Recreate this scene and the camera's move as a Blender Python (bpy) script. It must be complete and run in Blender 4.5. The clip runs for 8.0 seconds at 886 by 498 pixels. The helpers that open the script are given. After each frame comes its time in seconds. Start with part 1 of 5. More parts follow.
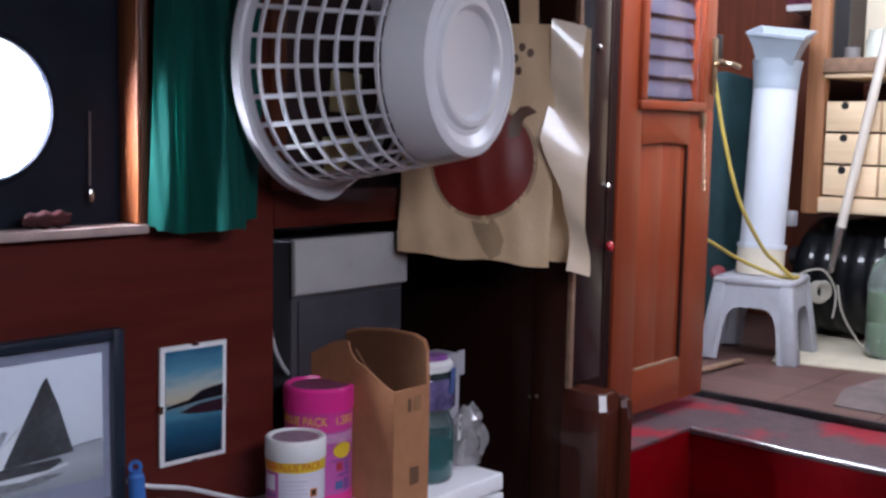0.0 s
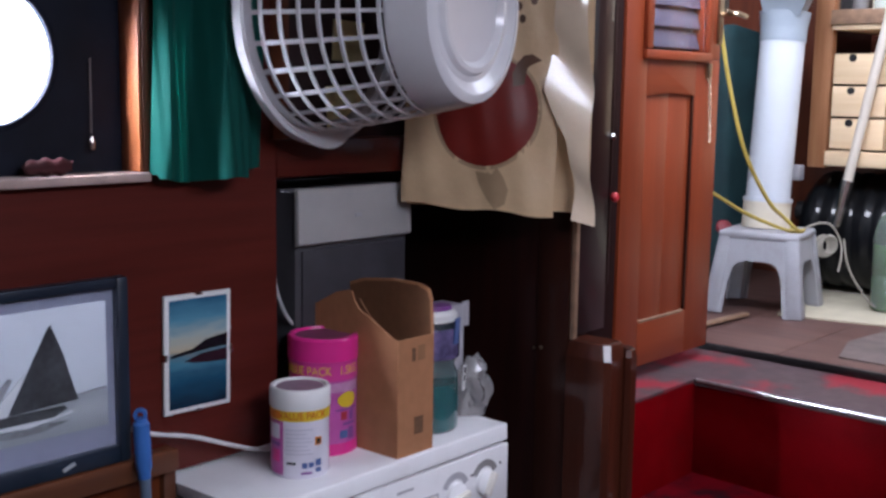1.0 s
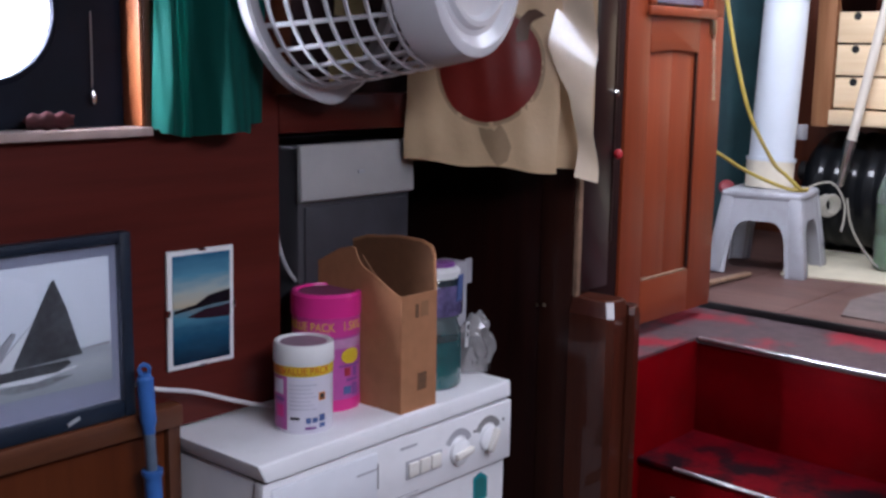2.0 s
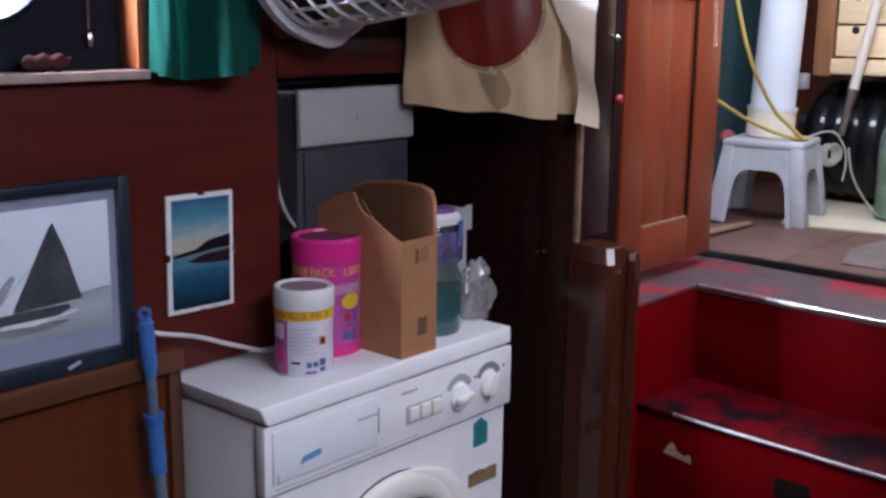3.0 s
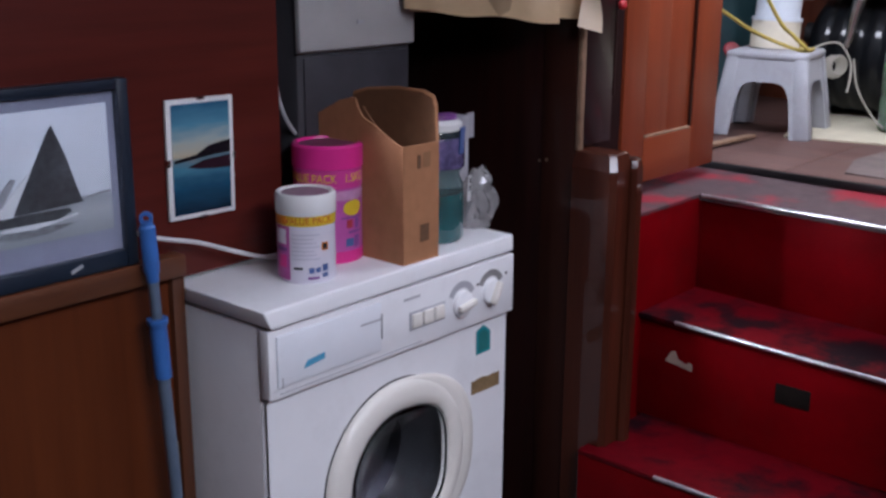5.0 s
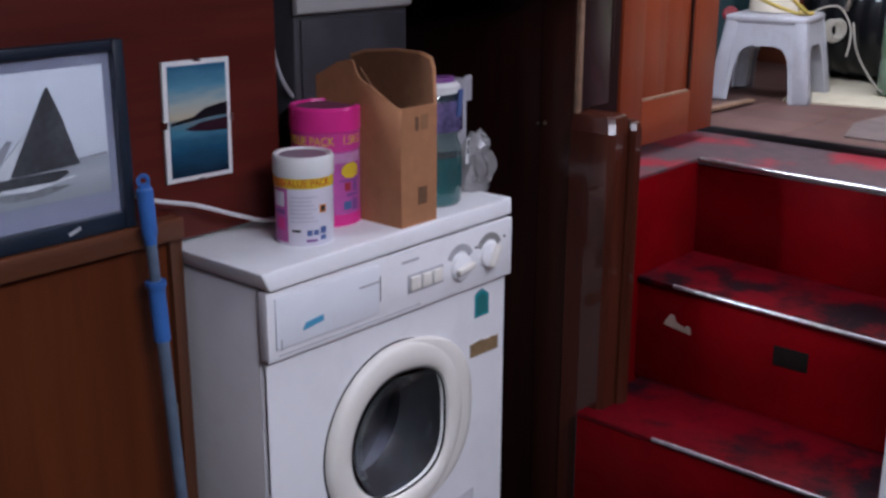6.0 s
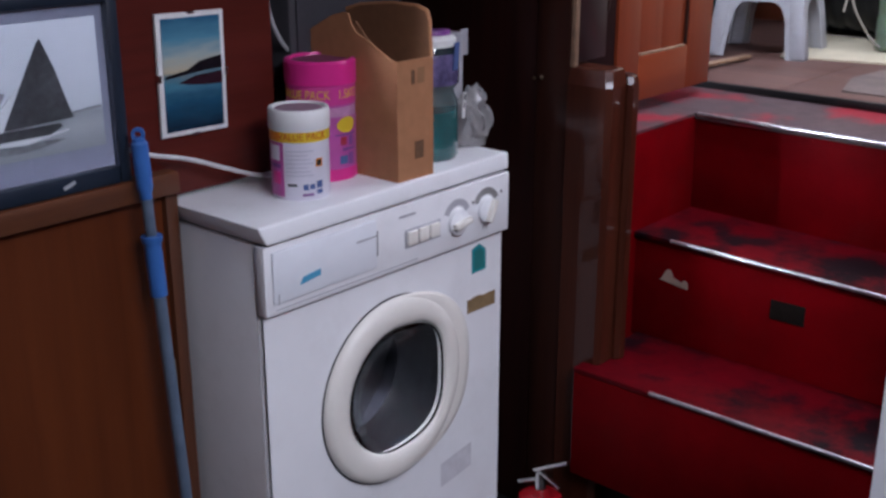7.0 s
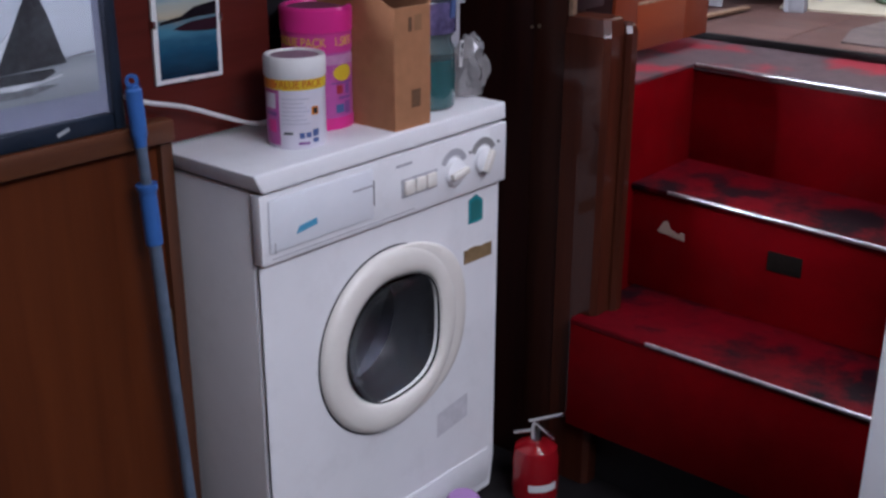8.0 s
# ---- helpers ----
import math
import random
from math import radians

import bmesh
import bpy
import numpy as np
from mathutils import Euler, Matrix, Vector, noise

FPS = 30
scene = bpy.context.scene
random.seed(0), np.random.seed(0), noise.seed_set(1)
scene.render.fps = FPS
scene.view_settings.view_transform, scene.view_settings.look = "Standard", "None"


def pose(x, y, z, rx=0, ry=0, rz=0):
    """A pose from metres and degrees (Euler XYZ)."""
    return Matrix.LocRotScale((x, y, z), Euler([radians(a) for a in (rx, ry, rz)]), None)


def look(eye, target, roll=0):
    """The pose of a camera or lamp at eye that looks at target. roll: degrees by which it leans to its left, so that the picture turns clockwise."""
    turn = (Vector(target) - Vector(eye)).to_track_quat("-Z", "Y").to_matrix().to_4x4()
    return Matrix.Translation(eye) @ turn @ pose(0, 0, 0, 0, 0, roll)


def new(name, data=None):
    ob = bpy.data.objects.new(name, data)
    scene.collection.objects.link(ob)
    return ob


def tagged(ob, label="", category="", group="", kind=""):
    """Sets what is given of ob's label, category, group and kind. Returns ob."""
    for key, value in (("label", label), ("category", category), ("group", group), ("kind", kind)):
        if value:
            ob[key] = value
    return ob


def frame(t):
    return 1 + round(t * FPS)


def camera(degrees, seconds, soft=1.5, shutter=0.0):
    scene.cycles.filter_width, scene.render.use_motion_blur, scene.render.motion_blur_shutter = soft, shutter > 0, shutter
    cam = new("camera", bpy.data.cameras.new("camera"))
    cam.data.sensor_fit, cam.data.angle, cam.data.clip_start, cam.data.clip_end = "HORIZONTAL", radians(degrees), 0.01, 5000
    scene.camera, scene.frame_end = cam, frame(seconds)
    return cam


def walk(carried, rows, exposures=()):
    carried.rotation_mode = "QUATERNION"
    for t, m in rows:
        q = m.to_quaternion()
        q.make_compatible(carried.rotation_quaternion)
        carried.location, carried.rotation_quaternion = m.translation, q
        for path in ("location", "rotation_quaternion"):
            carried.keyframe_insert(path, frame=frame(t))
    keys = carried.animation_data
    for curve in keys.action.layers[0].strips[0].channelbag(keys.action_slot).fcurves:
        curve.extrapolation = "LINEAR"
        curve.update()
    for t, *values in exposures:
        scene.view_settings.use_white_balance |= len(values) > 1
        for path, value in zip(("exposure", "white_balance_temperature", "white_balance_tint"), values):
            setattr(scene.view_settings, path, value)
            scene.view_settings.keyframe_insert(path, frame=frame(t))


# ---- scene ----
cam = camera(42.9, 8.0, soft=2.8)
PATH = [
    (0, (-1.02, -1.239, 1.486), (0.483, 0.063, 1.272), 1.1),
    (0.5, (-1.017, -1.238, 1.474), (0.484, 0.061, 1.229), 0.8),
    (1, (-1.014, -1.238, 1.462), (0.477, 0.065, 1.183), 0.9),
    (1.5, (-1.015, -1.235, 1.454), (0.472, 0.067, 1.148), 0.9),
    (3, (-1.014, -1.234, 1.422), (0.46, 0.054, 1.011), 0.7),
    (3.5, (-1.015, -1.237, 1.411), (0.453, 0.047, 0.971), 0.6),
    (4, (-1.015, -1.238, 1.403), (0.447, 0.043, 0.932), 0.4),
    (4.5, (-1.016, -1.231, 1.391), (0.441, 0.043, 0.887), 0.4),
    (6, (-1.018, -1.235, 1.367), (0.425, 0.022, 0.786), 0.2),
    (6.5, (-1.02, -1.233, 1.355), (0.419, 0.016, 0.749), 0.1),
    (7, (-1.02, -1.231, 1.348), (0.415, 0.006, 0.708), 0.0),
    (7.5, (-1.022, -1.232, 1.341), (0.409, -0.008, 0.668), -0.0),
    (8, (-1.02, -1.224, 1.332), (0.403, -0.012, 0.622), 0.2),
]
walk(cam, [(t, look(eye, target, roll)) for t, eye, target, roll in PATH], [(0, 0.0, 6000, 19), (8, 0.0, 6000, 19)])
# ---- light ----
world = bpy.data.worlds.new("sky")
scene.world = world
world.use_nodes = True
_n, _l = world.node_tree.nodes, world.node_tree.links
_sky = _n.new("ShaderNodeTexSky")
_sky.sky_type, _sky.sun_disc = "NISHITA", False
_sky.sun_elevation, _sky.sun_rotation = radians(40), radians(200)
_l.new(_sky.outputs[0], _n["Background"].inputs[0])
_n["Background"].inputs[1].default_value = 0.12


def area(name, m, w, h, watts, colour):
    d = bpy.data.lights.new(name, "AREA")
    d.shape, d.size, d.size_y, d.energy, d.color = "RECTANGLE", w, h, watts, colour
    ob = new(name, d)
    ob.matrix_world = m
    return ob


# porthole daylight, plus lamps in unseen, added openings: two skylights, wheelhouse roof and front
area("saloon_fill", look((0.12, -1.58, 2.09), (0.12, -1.52, 0)), 0.66, 0.66, 19, (0.86, 0.92, 1.0))
area("aft_fill", look((-0.65, -1.95, 2.09), (-0.6, -1.9, 0)), 0.8, 0.7, 45, (0.90, 0.94, 1.0))
area("wheelhouse_roof_daylight", look((1.95, -0.55, 2.52), (1.95, -0.3, 0.9)), 0.9, 0.9, 16, (0.92, 0.96, 1.0))
area("wheelhouse_front_daylight", look((0.84, -0.35, 2.31), (2.2, 0.0, 1.4)), 1.0, 0.36, 38, (0.92, 0.96, 1.0))
area("porthole_daylight", look((-0.75, 0.36, 1.72), (-0.05, 0.16, 1.38)), 0.25, 0.25, 120, (0.88, 0.94, 1.0))

# ---- materials ----


def material(name, base, rough=0.5, metal=0.0, var=0.15, scale=20.0, bump=0.0, bump_scale=80.0, coat=0.0, stretch=(1, 1, 1), second=None, patch=None, patch_scale=4.0, trans=0.0, ior=1.45, sheen=0.0, emit=0.0, contrast=(0.35, 0.65), dirt=0.0, coat_rough=0.12):
    """One procedural surface: two-scale tint, optional patches of a second colour, fine relief."""
    m = bpy.data.materials.new(name)
    m.use_nodes = True
    n, l = m.node_tree.nodes, m.node_tree.links
    b = n["Principled BSDF"]
    b.inputs["Metallic"].default_value = metal
    b.inputs["Roughness"].default_value = rough
    b.inputs["IOR"].default_value = ior
    b.inputs["Coat Weight"].default_value = coat
    b.inputs["Coat Roughness"].default_value = coat_rough
    b.inputs["Transmission Weight"].default_value = trans
    b.inputs["Sheen Weight"].default_value = sheen
    tc = n.new("ShaderNodeTexCoord")
    mp = n.new("ShaderNodeMapping")
    mp.inputs["Scale"].default_value = stretch
    l.new(tc.outputs["Object"], mp.inputs[0])

    def noise_node(s, detail=5.0, rgh=0.6):
        t = n.new("ShaderNodeTexNoise")
        t.inputs["Scale"].default_value, t.inputs["Detail"].default_value, t.inputs["Roughness"].default_value = s, detail, rgh
        l.new(mp.outputs[0], t.inputs["Vector"])
        return t

    def ramp(src, a, c, ca, cc):
        r = n.new("ShaderNodeValToRGB")
        r.color_ramp.elements[0].position, r.color_ramp.elements[1].position = a, c
        r.color_ramp.elements[0].color, r.color_ramp.elements[1].color = (*ca, 1), (*cc, 1)
        l.new(src, r.inputs[0])
        return r

    fine, broad = noise_node(scale), noise_node(scale * 0.17, 3.0)
    other = second or tuple(c * (1 - var) for c in base)
    col = ramp(fine.outputs[0], contrast[0], contrast[1], other, base)
    out = col.outputs[0]
    shade = n.new("ShaderNodeMix")
    shade.data_type, shade.blend_type = "RGBA", "MULTIPLY"
    r2 = ramp(broad.outputs[0], 0.3, 0.7, (1 - var,) * 3, (1, 1, 1))
    shade.inputs[0].default_value = 1.0
    l.new(out, shade.inputs[6]), l.new(r2.outputs[0], shade.inputs[7])
    out = shade.outputs[2]
    if patch:
        p = noise_node(patch_scale, 6.0, 0.65)
        r3 = ramp(p.outputs[0], 0.47, 0.58, (0, 0, 0), (1, 1, 1))
        mix = n.new("ShaderNodeMix")
        mix.data_type = "RGBA"
        l.new(r3.outputs[0], mix.inputs[0]), l.new(out, mix.inputs[6])
        mix.inputs[7].default_value = (*patch, 1)
        out = mix.outputs[2]
    if dirt:
        p = noise_node(9.0, 8.0, 0.7)
        r4 = ramp(p.outputs[0], 0.52, 0.75, (0, 0, 0), (dirt,) * 3)
        mix = n.new("ShaderNodeMix")
        mix.data_type = "RGBA"
        l.new(r4.outputs[0], mix.inputs[0]), l.new(out, mix.inputs[6])
        mix.inputs[7].default_value = (0.16, 0.13, 0.1, 1)
        out = mix.outputs[2]
    l.new(out, b.inputs["Base Color"])
    rr = n.new("ShaderNodeMapRange")
    rr.inputs[3].default_value, rr.inputs[4].default_value = max(0.02, rough * 0.8), min(1.0, rough * 1.25)
    l.new(broad.outputs[0], rr.inputs[0]), l.new(rr.outputs[0], b.inputs["Roughness"])
    if bump:
        bn = n.new("ShaderNodeBump")
        bn.inputs["Strength"].default_value, bn.inputs["Distance"].default_value = bump, 0.002
        l.new(noise_node(bump_scale).outputs[0], bn.inputs["Height"]), l.new(bn.outputs[0], b.inputs["Normal"])
    if emit:
        l.new(out, b.inputs["Emission Color"])
        b.inputs["Emission Strength"].default_value = emit
    return m


def wood(name, light, dark, along="z", rough=0.3, coat=0.4, scale=9.0, bump=0.15, ior=1.45, coat_rough=0.12):
    s = {"x": (0.06, 1, 1), "y": (1, 0.06, 1), "z": (1, 1, 0.06)}[along]
    return material(name, light, rough, second=dark, var=0.22, scale=scale * 5, stretch=s, coat=coat, bump=bump, bump_scale=scale * 12, contrast=(0.3, 0.7), ior=ior, coat_rough=coat_rough)


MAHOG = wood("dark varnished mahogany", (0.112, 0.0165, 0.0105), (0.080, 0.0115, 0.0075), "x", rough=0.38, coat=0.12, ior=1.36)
# same mahogany, copied far darker to put shade into bulkhead and recess
MAHOG_V = wood("mahogany upright darkened for shade", (0.022, 0.005, 0.0035), (0.011, 0.0026, 0.0022), "z", rough=0.4, coat=0.08, ior=1.32)
LOWER = wood("brown varnished panel", (0.128, 0.030, 0.0075), (0.078, 0.0165, 0.0042), "z", rough=0.42, coat=0.06, scale=4, ior=1.33)
TRIM = wood("worn teak trim", (0.15, 0.050, 0.019), (0.088, 0.028, 0.011), "x", rough=0.45, coat=0.15)
TRIM_V = wood("worn teak upright trim", (0.11, 0.036, 0.014), (0.06, 0.019, 0.008), "z", rough=0.45, coat=0.15)
DOORWOOD = wood("orange varnished door wood", (0.29, 0.054, 0.016), (0.235, 0.040, 0.012), "z", rough=0.42, coat=0.2, bump=0.03, coat_rough=0.25)
DOORWOOD_X = wood("orange varnished rail wood", (0.29, 0.054, 0.016), (0.235, 0.040, 0.012), "x", rough=0.42, coat=0.2, bump=0.03, coat_rough=0.25)
POSTWOOD = wood("glossy brown post wood", (0.044, 0.0115, 0.006), (0.026, 0.0065, 0.004), "z", rough=0.5, coat=0.2, bump=0.02, ior=1.3, coat_rough=0.1)
POSTGLOSS = wood("glossy rounded post edge", (0.078, 0.020, 0.010), (0.046, 0.011, 0.006), "z", rough=0.35, coat=0.42, bump=0.0, ior=1.22, coat_rough=0.03)
PINE = wood("pale pine", (0.82, 0.64, 0.42), (0.70, 0.51, 0.31), "y", rough=0.55, coat=0.0)
PINE_V = wood("orange upright pine", (0.40, 0.185, 0.085), (0.27, 0.11, 0.045), "z", rough=0.55, coat=0.0)
DECK = wood("reddish brown deck boards", (0.17, 0.088, 0.072), (0.10, 0.052, 0.044), "y", rough=0.55, coat=0.05)
RED = material("red gloss paint", (0.17, 0.0006, 0.003), 0.5, var=0.25, scale=8, bump=0.06, bump_scale=40, ior=1.12, dirt=0.03)


def worn_tread(name, edge):
    """Red step paint with dark patches, rubbed to bare grey along the nosing at x = edge."""
    m = material(name, (0.13, 0.001, 0.005), 0.5, var=0.3, scale=30, bump=0.2, patch=(0.008, 0.003, 0.005), patch_scale=6.5, ior=1.18)
    n, l = m.node_tree.nodes, m.node_tree.links
    b = n["Principled BSDF"]
    under = b.inputs["Base Color"].links[0].from_socket
    tc, sep, mr, ns = n.new("ShaderNodeTexCoord"), n.new("ShaderNodeSeparateXYZ"), n.new("ShaderNodeMapRange"), n.new("ShaderNodeTexNoise")
    l.new(tc.outputs["Object"], sep.inputs[0]), l.new(sep.outputs[0], mr.inputs[0])
    mr.inputs[1].default_value, mr.inputs[2].default_value = edge + 0.16, edge
    ns.inputs["Scale"].default_value, ns.inputs["Detail"].default_value = 8.0, 5.0
    l.new(tc.outputs["Object"], ns.inputs["Vector"])
    add, ramp, mix = n.new("ShaderNodeMath"), n.new("ShaderNodeValToRGB"), n.new("ShaderNodeMix")
    l.new(mr.outputs[0], add.inputs[0]), l.new(ns.outputs[0], add.inputs[1])
    ramp.color_ramp.elements[0].position, ramp.color_ramp.elements[1].position = 1.08, 1.48
    l.new(add.outputs[0], ramp.inputs[0])
    mix.data_type = "RGBA"
    l.new(ramp.outputs[0], mix.inputs[0]), l.new(under, mix.inputs[6])
    mix.inputs[7].default_value = (0.10, 0.078, 0.098, 1)
    l.new(mix.outputs[2], b.inputs["Base Color"])
    return m


LANDING = material("worn grey and red deck paint", (0.125, 0.085, 0.092), 0.55, var=0.3, scale=30, bump=0.2, patch=(0.27, 0.02, 0.034), patch_scale=3.6, ior=1.3)
EDGE = material("bare aluminium edge", (0.70, 0.68, 0.70), 0.3, metal=0.9, var=0.3, scale=60)
ENAMEL = material("white enamel", (0.85, 0.85, 0.865), 0.33, var=0.05, scale=6, bump=0.03, bump_scale=300, dirt=0.10)
CREAM = material("cream moulded plastic", (0.82, 0.785, 0.72), 0.35, var=0.05, scale=10, coat=0.3, coat_rough=0.08)
BLACK = material("near black surface", (0.012, 0.012, 0.014), 0.5, var=0.3)
NAVY = material("dark navy hull paint", (0.005, 0.0085, 0.021), 0.6, var=0.4, scale=12, bump=0.1, ior=1.3)
FLOORM = material("dark floor covering", (0.014, 0.011, 0.012), 0.6, var=0.4, scale=40, bump=0.2)
CEIL = material("off-white deckhead paint", (0.70, 0.69, 0.66), 0.6, var=0.1)
STEEL = material("polished steel", (0.75, 0.74, 0.72), 0.22, metal=1.0, var=0.15, scale=60)
BRASS = material("tarnished brass", (0.55, 0.45, 0.31), 0.35, metal=1.0, var=0.3, scale=60)
PALEWALL = material("pale cream wall paint", (0.88, 0.80, 0.62), 0.6, var=0.12, scale=5)

# ---- building tools ----


def shift(bm, m):
    bmesh.ops.transform(bm, matrix=m, verts=bm.verts)
    return bm


def block(x0, x1, y0, y1, z0, z1, bevel=0.0, seg=2, bm=None):
    """A box from corner to corner, its edges rounded."""
    own = bmesh.new()
    bmesh.ops.create_cube(own, size=1, matrix=Matrix.Translation(((x0 + x1) / 2, (y0 + y1) / 2, (z0 + z1) / 2)) @ Matrix.Diagonal((abs(x1 - x0), abs(y1 - y0), abs(z1 - z0), 1)))
    if bevel:
        bmesh.ops.bevel(own, geom=own.edges[:], offset=bevel, segments=seg, affect="EDGES", profile=0.5)
    if bm is None:
        return own
    return join(bm, own)


def join(bm, own):
    me = bpy.data.meshes.new("part")
    own.to_mesh(me)
    own.free()
    bm.from_mesh(me)
    bpy.data.meshes.remove(me)
    return bm


def lathe(profile, seg=32, m=None, start=0.0, sweep=360.0):
    """A turned form about z from (radius, height) pairs."""
    bm = bmesh.new()
    full = sweep >= 359.9
    count = seg if full else seg + 1
    rings = []
    for r, z in profile:
        ring = []
        for i in range(count):
            a = radians(start + sweep * i / seg)
            ring.append(bm.verts.new((r * math.cos(a), r * math.sin(a), z)))
        rings.append(ring)
    for a, b in zip(rings, rings[1:]):
        for i in range(seg):
            j = (i + 1) % count
            bm.faces.new((a[i], a[j], b[j], b[i]))
    bmesh.ops.remove_doubles(bm, verts=bm.verts, dist=1e-6)
    bmesh.ops.recalc_face_normals(bm, faces=bm.faces)
    if m is not None:
        shift(bm, m)
    return bm


def sheet(fn, nu, nv, thick=0.0):
    """A surface fn(u, v) over the unit square, thickened."""
    bm = bmesh.new()
    g = [[bm.verts.new(fn(i / nu, j / nv)) for j in range(nv + 1)] for i in range(nu + 1)]
    for i in range(nu):
        for j in range(nv):
            bm.faces.new((g[i][j], g[i + 1][j], g[i + 1][j + 1], g[i][j + 1]))
    bmesh.ops.recalc_face_normals(bm, faces=bm.faces)
    if thick:
        bmesh.ops.solidify(bm, geom=bm.faces[:], thickness=thick)
    return bm


def prism(pts, axis, a, b, bevel=0.0):
    """A flat outline pulled from a to b along an axis; pts are the other two coordinates in order."""
    bm = bmesh.new()

    def put(p, d):
        return {"x": (d, p[0], p[1]), "y": (p[0], d, p[1]), "z": (p[0], p[1], d)}[axis]
    f = bm.faces.new([bm.verts.new(put(p, a)) for p in pts])
    r = bmesh.ops.extrude_face_region(bm, geom=[f])
    d = Vector(put((0, 0), b - a))
    bmesh.ops.translate(bm, vec=d, verts=[v for v in r["geom"] if isinstance(v, bmesh.types.BMVert)])
    bmesh.ops.recalc_face_normals(bm, faces=bm.faces)
    if bevel:
        bmesh.ops.bevel(bm, geom=bm.edges[:], offset=bevel, segments=2, affect="EDGES", profile=0.5)
    return bm


def smooth_line(pts, steps=8):
    """Catmull-Rom through the points."""
    p = [Vector(q) for q in pts]
    p = [2 * p[0] - p[1]] + p + [2 * p[-1] - p[-2]]
    out = []
    for i in range(1, len(p) - 2):
        for k in range(steps):
            t = k / steps
            a, b, c, d = p[i - 1], p[i], p[i + 1], p[i + 2]
            out.append(0.5 * ((2 * b) + (c - a) * t + (2 * a - 5 * b + 4 * c - d) * t * t + (3 * b - a - 3 * c + d) * t * t * t))
    out.append(p[-2])
    return out


def tube(pts, r, seg=8, smooth=8, closed=False):
    line = smooth_line(pts, smooth) if smooth else [Vector(q) for q in pts]
    bm = bmesh.new()
    rings = []
    n = len(line)
    side = None
    for i, p in enumerate(line):
        if closed:
            d = (line[(i + 1) % n] - line[i - 1]).normalized()
        else:
            d = (line[min(i + 1, n - 1)] - line[max(i - 1, 0)]).normalized()
        if side is None:
            side = d.orthogonal().normalized()
        side = (side - d * side.dot(d)).normalized()
        up = d.cross(side)
        rad = r(i / (n - 1)) if callable(r) else r
        rings.append([bm.verts.new(p + rad * (math.cos(2 * math.pi * k / seg) * side + math.sin(2 * math.pi * k / seg) * up)) for k in range(seg)])
    pairs = list(zip(rings, rings[1:])) + ([(rings[-1], rings[0])] if closed else [])
    for a, b in pairs:
        for k in range(seg):
            bm.faces.new((a[k], a[(k + 1) % seg], b[(k + 1) % seg], b[k]))
    if not closed:
        bm.faces.new(rings[0][::-1]), bm.faces.new(rings[-1])
    bmesh.ops.recalc_face_normals(bm, faces=bm.faces)
    return bm


def mesh_object(name, bm, mat, angle=35):
    me = bpy.data.meshes.new(name)
    for f in bm.faces:
        f.smooth = True
    bm.to_mesh(me)
    bm.free()
    me.set_sharp_from_angle(angle=radians(angle))
    me.materials.append(mat)
    return new(name, me)


def structure(name, bm, mat, label=""):
    ob = mesh_object(name, bm, mat)
    return tagged(ob, label, kind="structure")


def thing(name, base, label, category, group=""):
    ob = new(name)
    ob.empty_display_size = 0.02
    ob.matrix_world = Matrix.Translation(base)
    return tagged(ob, label, category, group)


def solid(name, bm, mat, label, category, group=""):
    """A thing of one single mesh."""
    return tagged(mesh_object(name, bm, mat), label, category, group)


def part(name, bm, mat, parent, label="", angle=35):
    """One mesh, given in world places, under a thing or a part."""
    ob = mesh_object(name, bm, mat, angle)
    ob.parent = parent
    root = parent if parent.parent is None else parent.parent
    if parent.parent is None:
        ob.matrix_parent_inverse = Matrix.Translation(-root.location)
    return tagged(ob, label)


FLOOR, LAND, DECKZ = 0.03, 0.85, 0.863

# ---- the hull side: wall, window box, recess, beam ----
bm = block(-3.2, -0.50, 0.20, 0.23, 0.90, 2.06)
block(-0.50, -0.0555, 0.20, 0.23, 0.90, 1.335, bm=bm)
block(-0.50, -0.0555, 0.20, 0.23, 1.70, 2.06, bm=bm)
block(-0.0555, 0.208, 0.20, 0.23, 0.862, 2.06, bm=bm)
structure("wall_side", bm, MAHOG, "dark varnished mahogany panelling of the hull side")
structure("wall_side_lower", block(-3.2, -0.033, 0.196, 0.226, FLOOR, 0.872), LOWER, "brown varnished lower wall panel under the ledge")
structure("wall_ledge", block(-3.2, -0.012, 0.172, 0.23, 0.872, 0.907, 0.004), TRIM, "worn teak ledge along the wall")
structure("trim_recess", block(-0.033, -0.010, 0.184, 0.226, FLOOR, 0.872, 0.003), TRIM_V, "worn teak upright beside the washing machine")
structure("wall_recess_top", block(0.208, 0.73, 0.235, 0.262, 1.376, 2.06), material("dull dark plum panel", (0.040, 0.016, 0.018), 0.7, var=0.3, scale=20), "dark wood panel above the beam")
structure("beam_recess", block(0.208, 0.73, 0.196, 0.40, 1.313, 1.376, 0.004), MAHOG, "reddish mahogany beam over the recess")
structure("trim_upper", block(0.196, 0.232, 0.192, 0.234, 1.377, 2.06, 0.003), LOWER, "brown upright trim beside the curtain")
# recess back and cheek carry their shade as a near black colour
structure("wall_recess_back", block(-0.03, 0.73, 0.42, 0.45, FLOOR, 1.34), BLACK, "back of the recess, near black for its shade")
structure("wall_recess_side", block(0.188, 0.208, 0.23, 0.42, 0.862, 1.313), MAHOG_V, "side of the recess, mahogany darkened for shade")
# two unseen boards added to keep the porthole lamp out of the recess
structure("light_stop_floor", block(-1.2, 0.187, 0.2305, 0.74, 1.27, 1.29), BLACK, "unseen black board stopping porthole light from leaking down")
structure("light_stop_side", block(0.1905, 0.207, 0.2635, 0.74, 1.3135, 2.06), BLACK, "unseen black board stopping porthole light from leaking sideways")
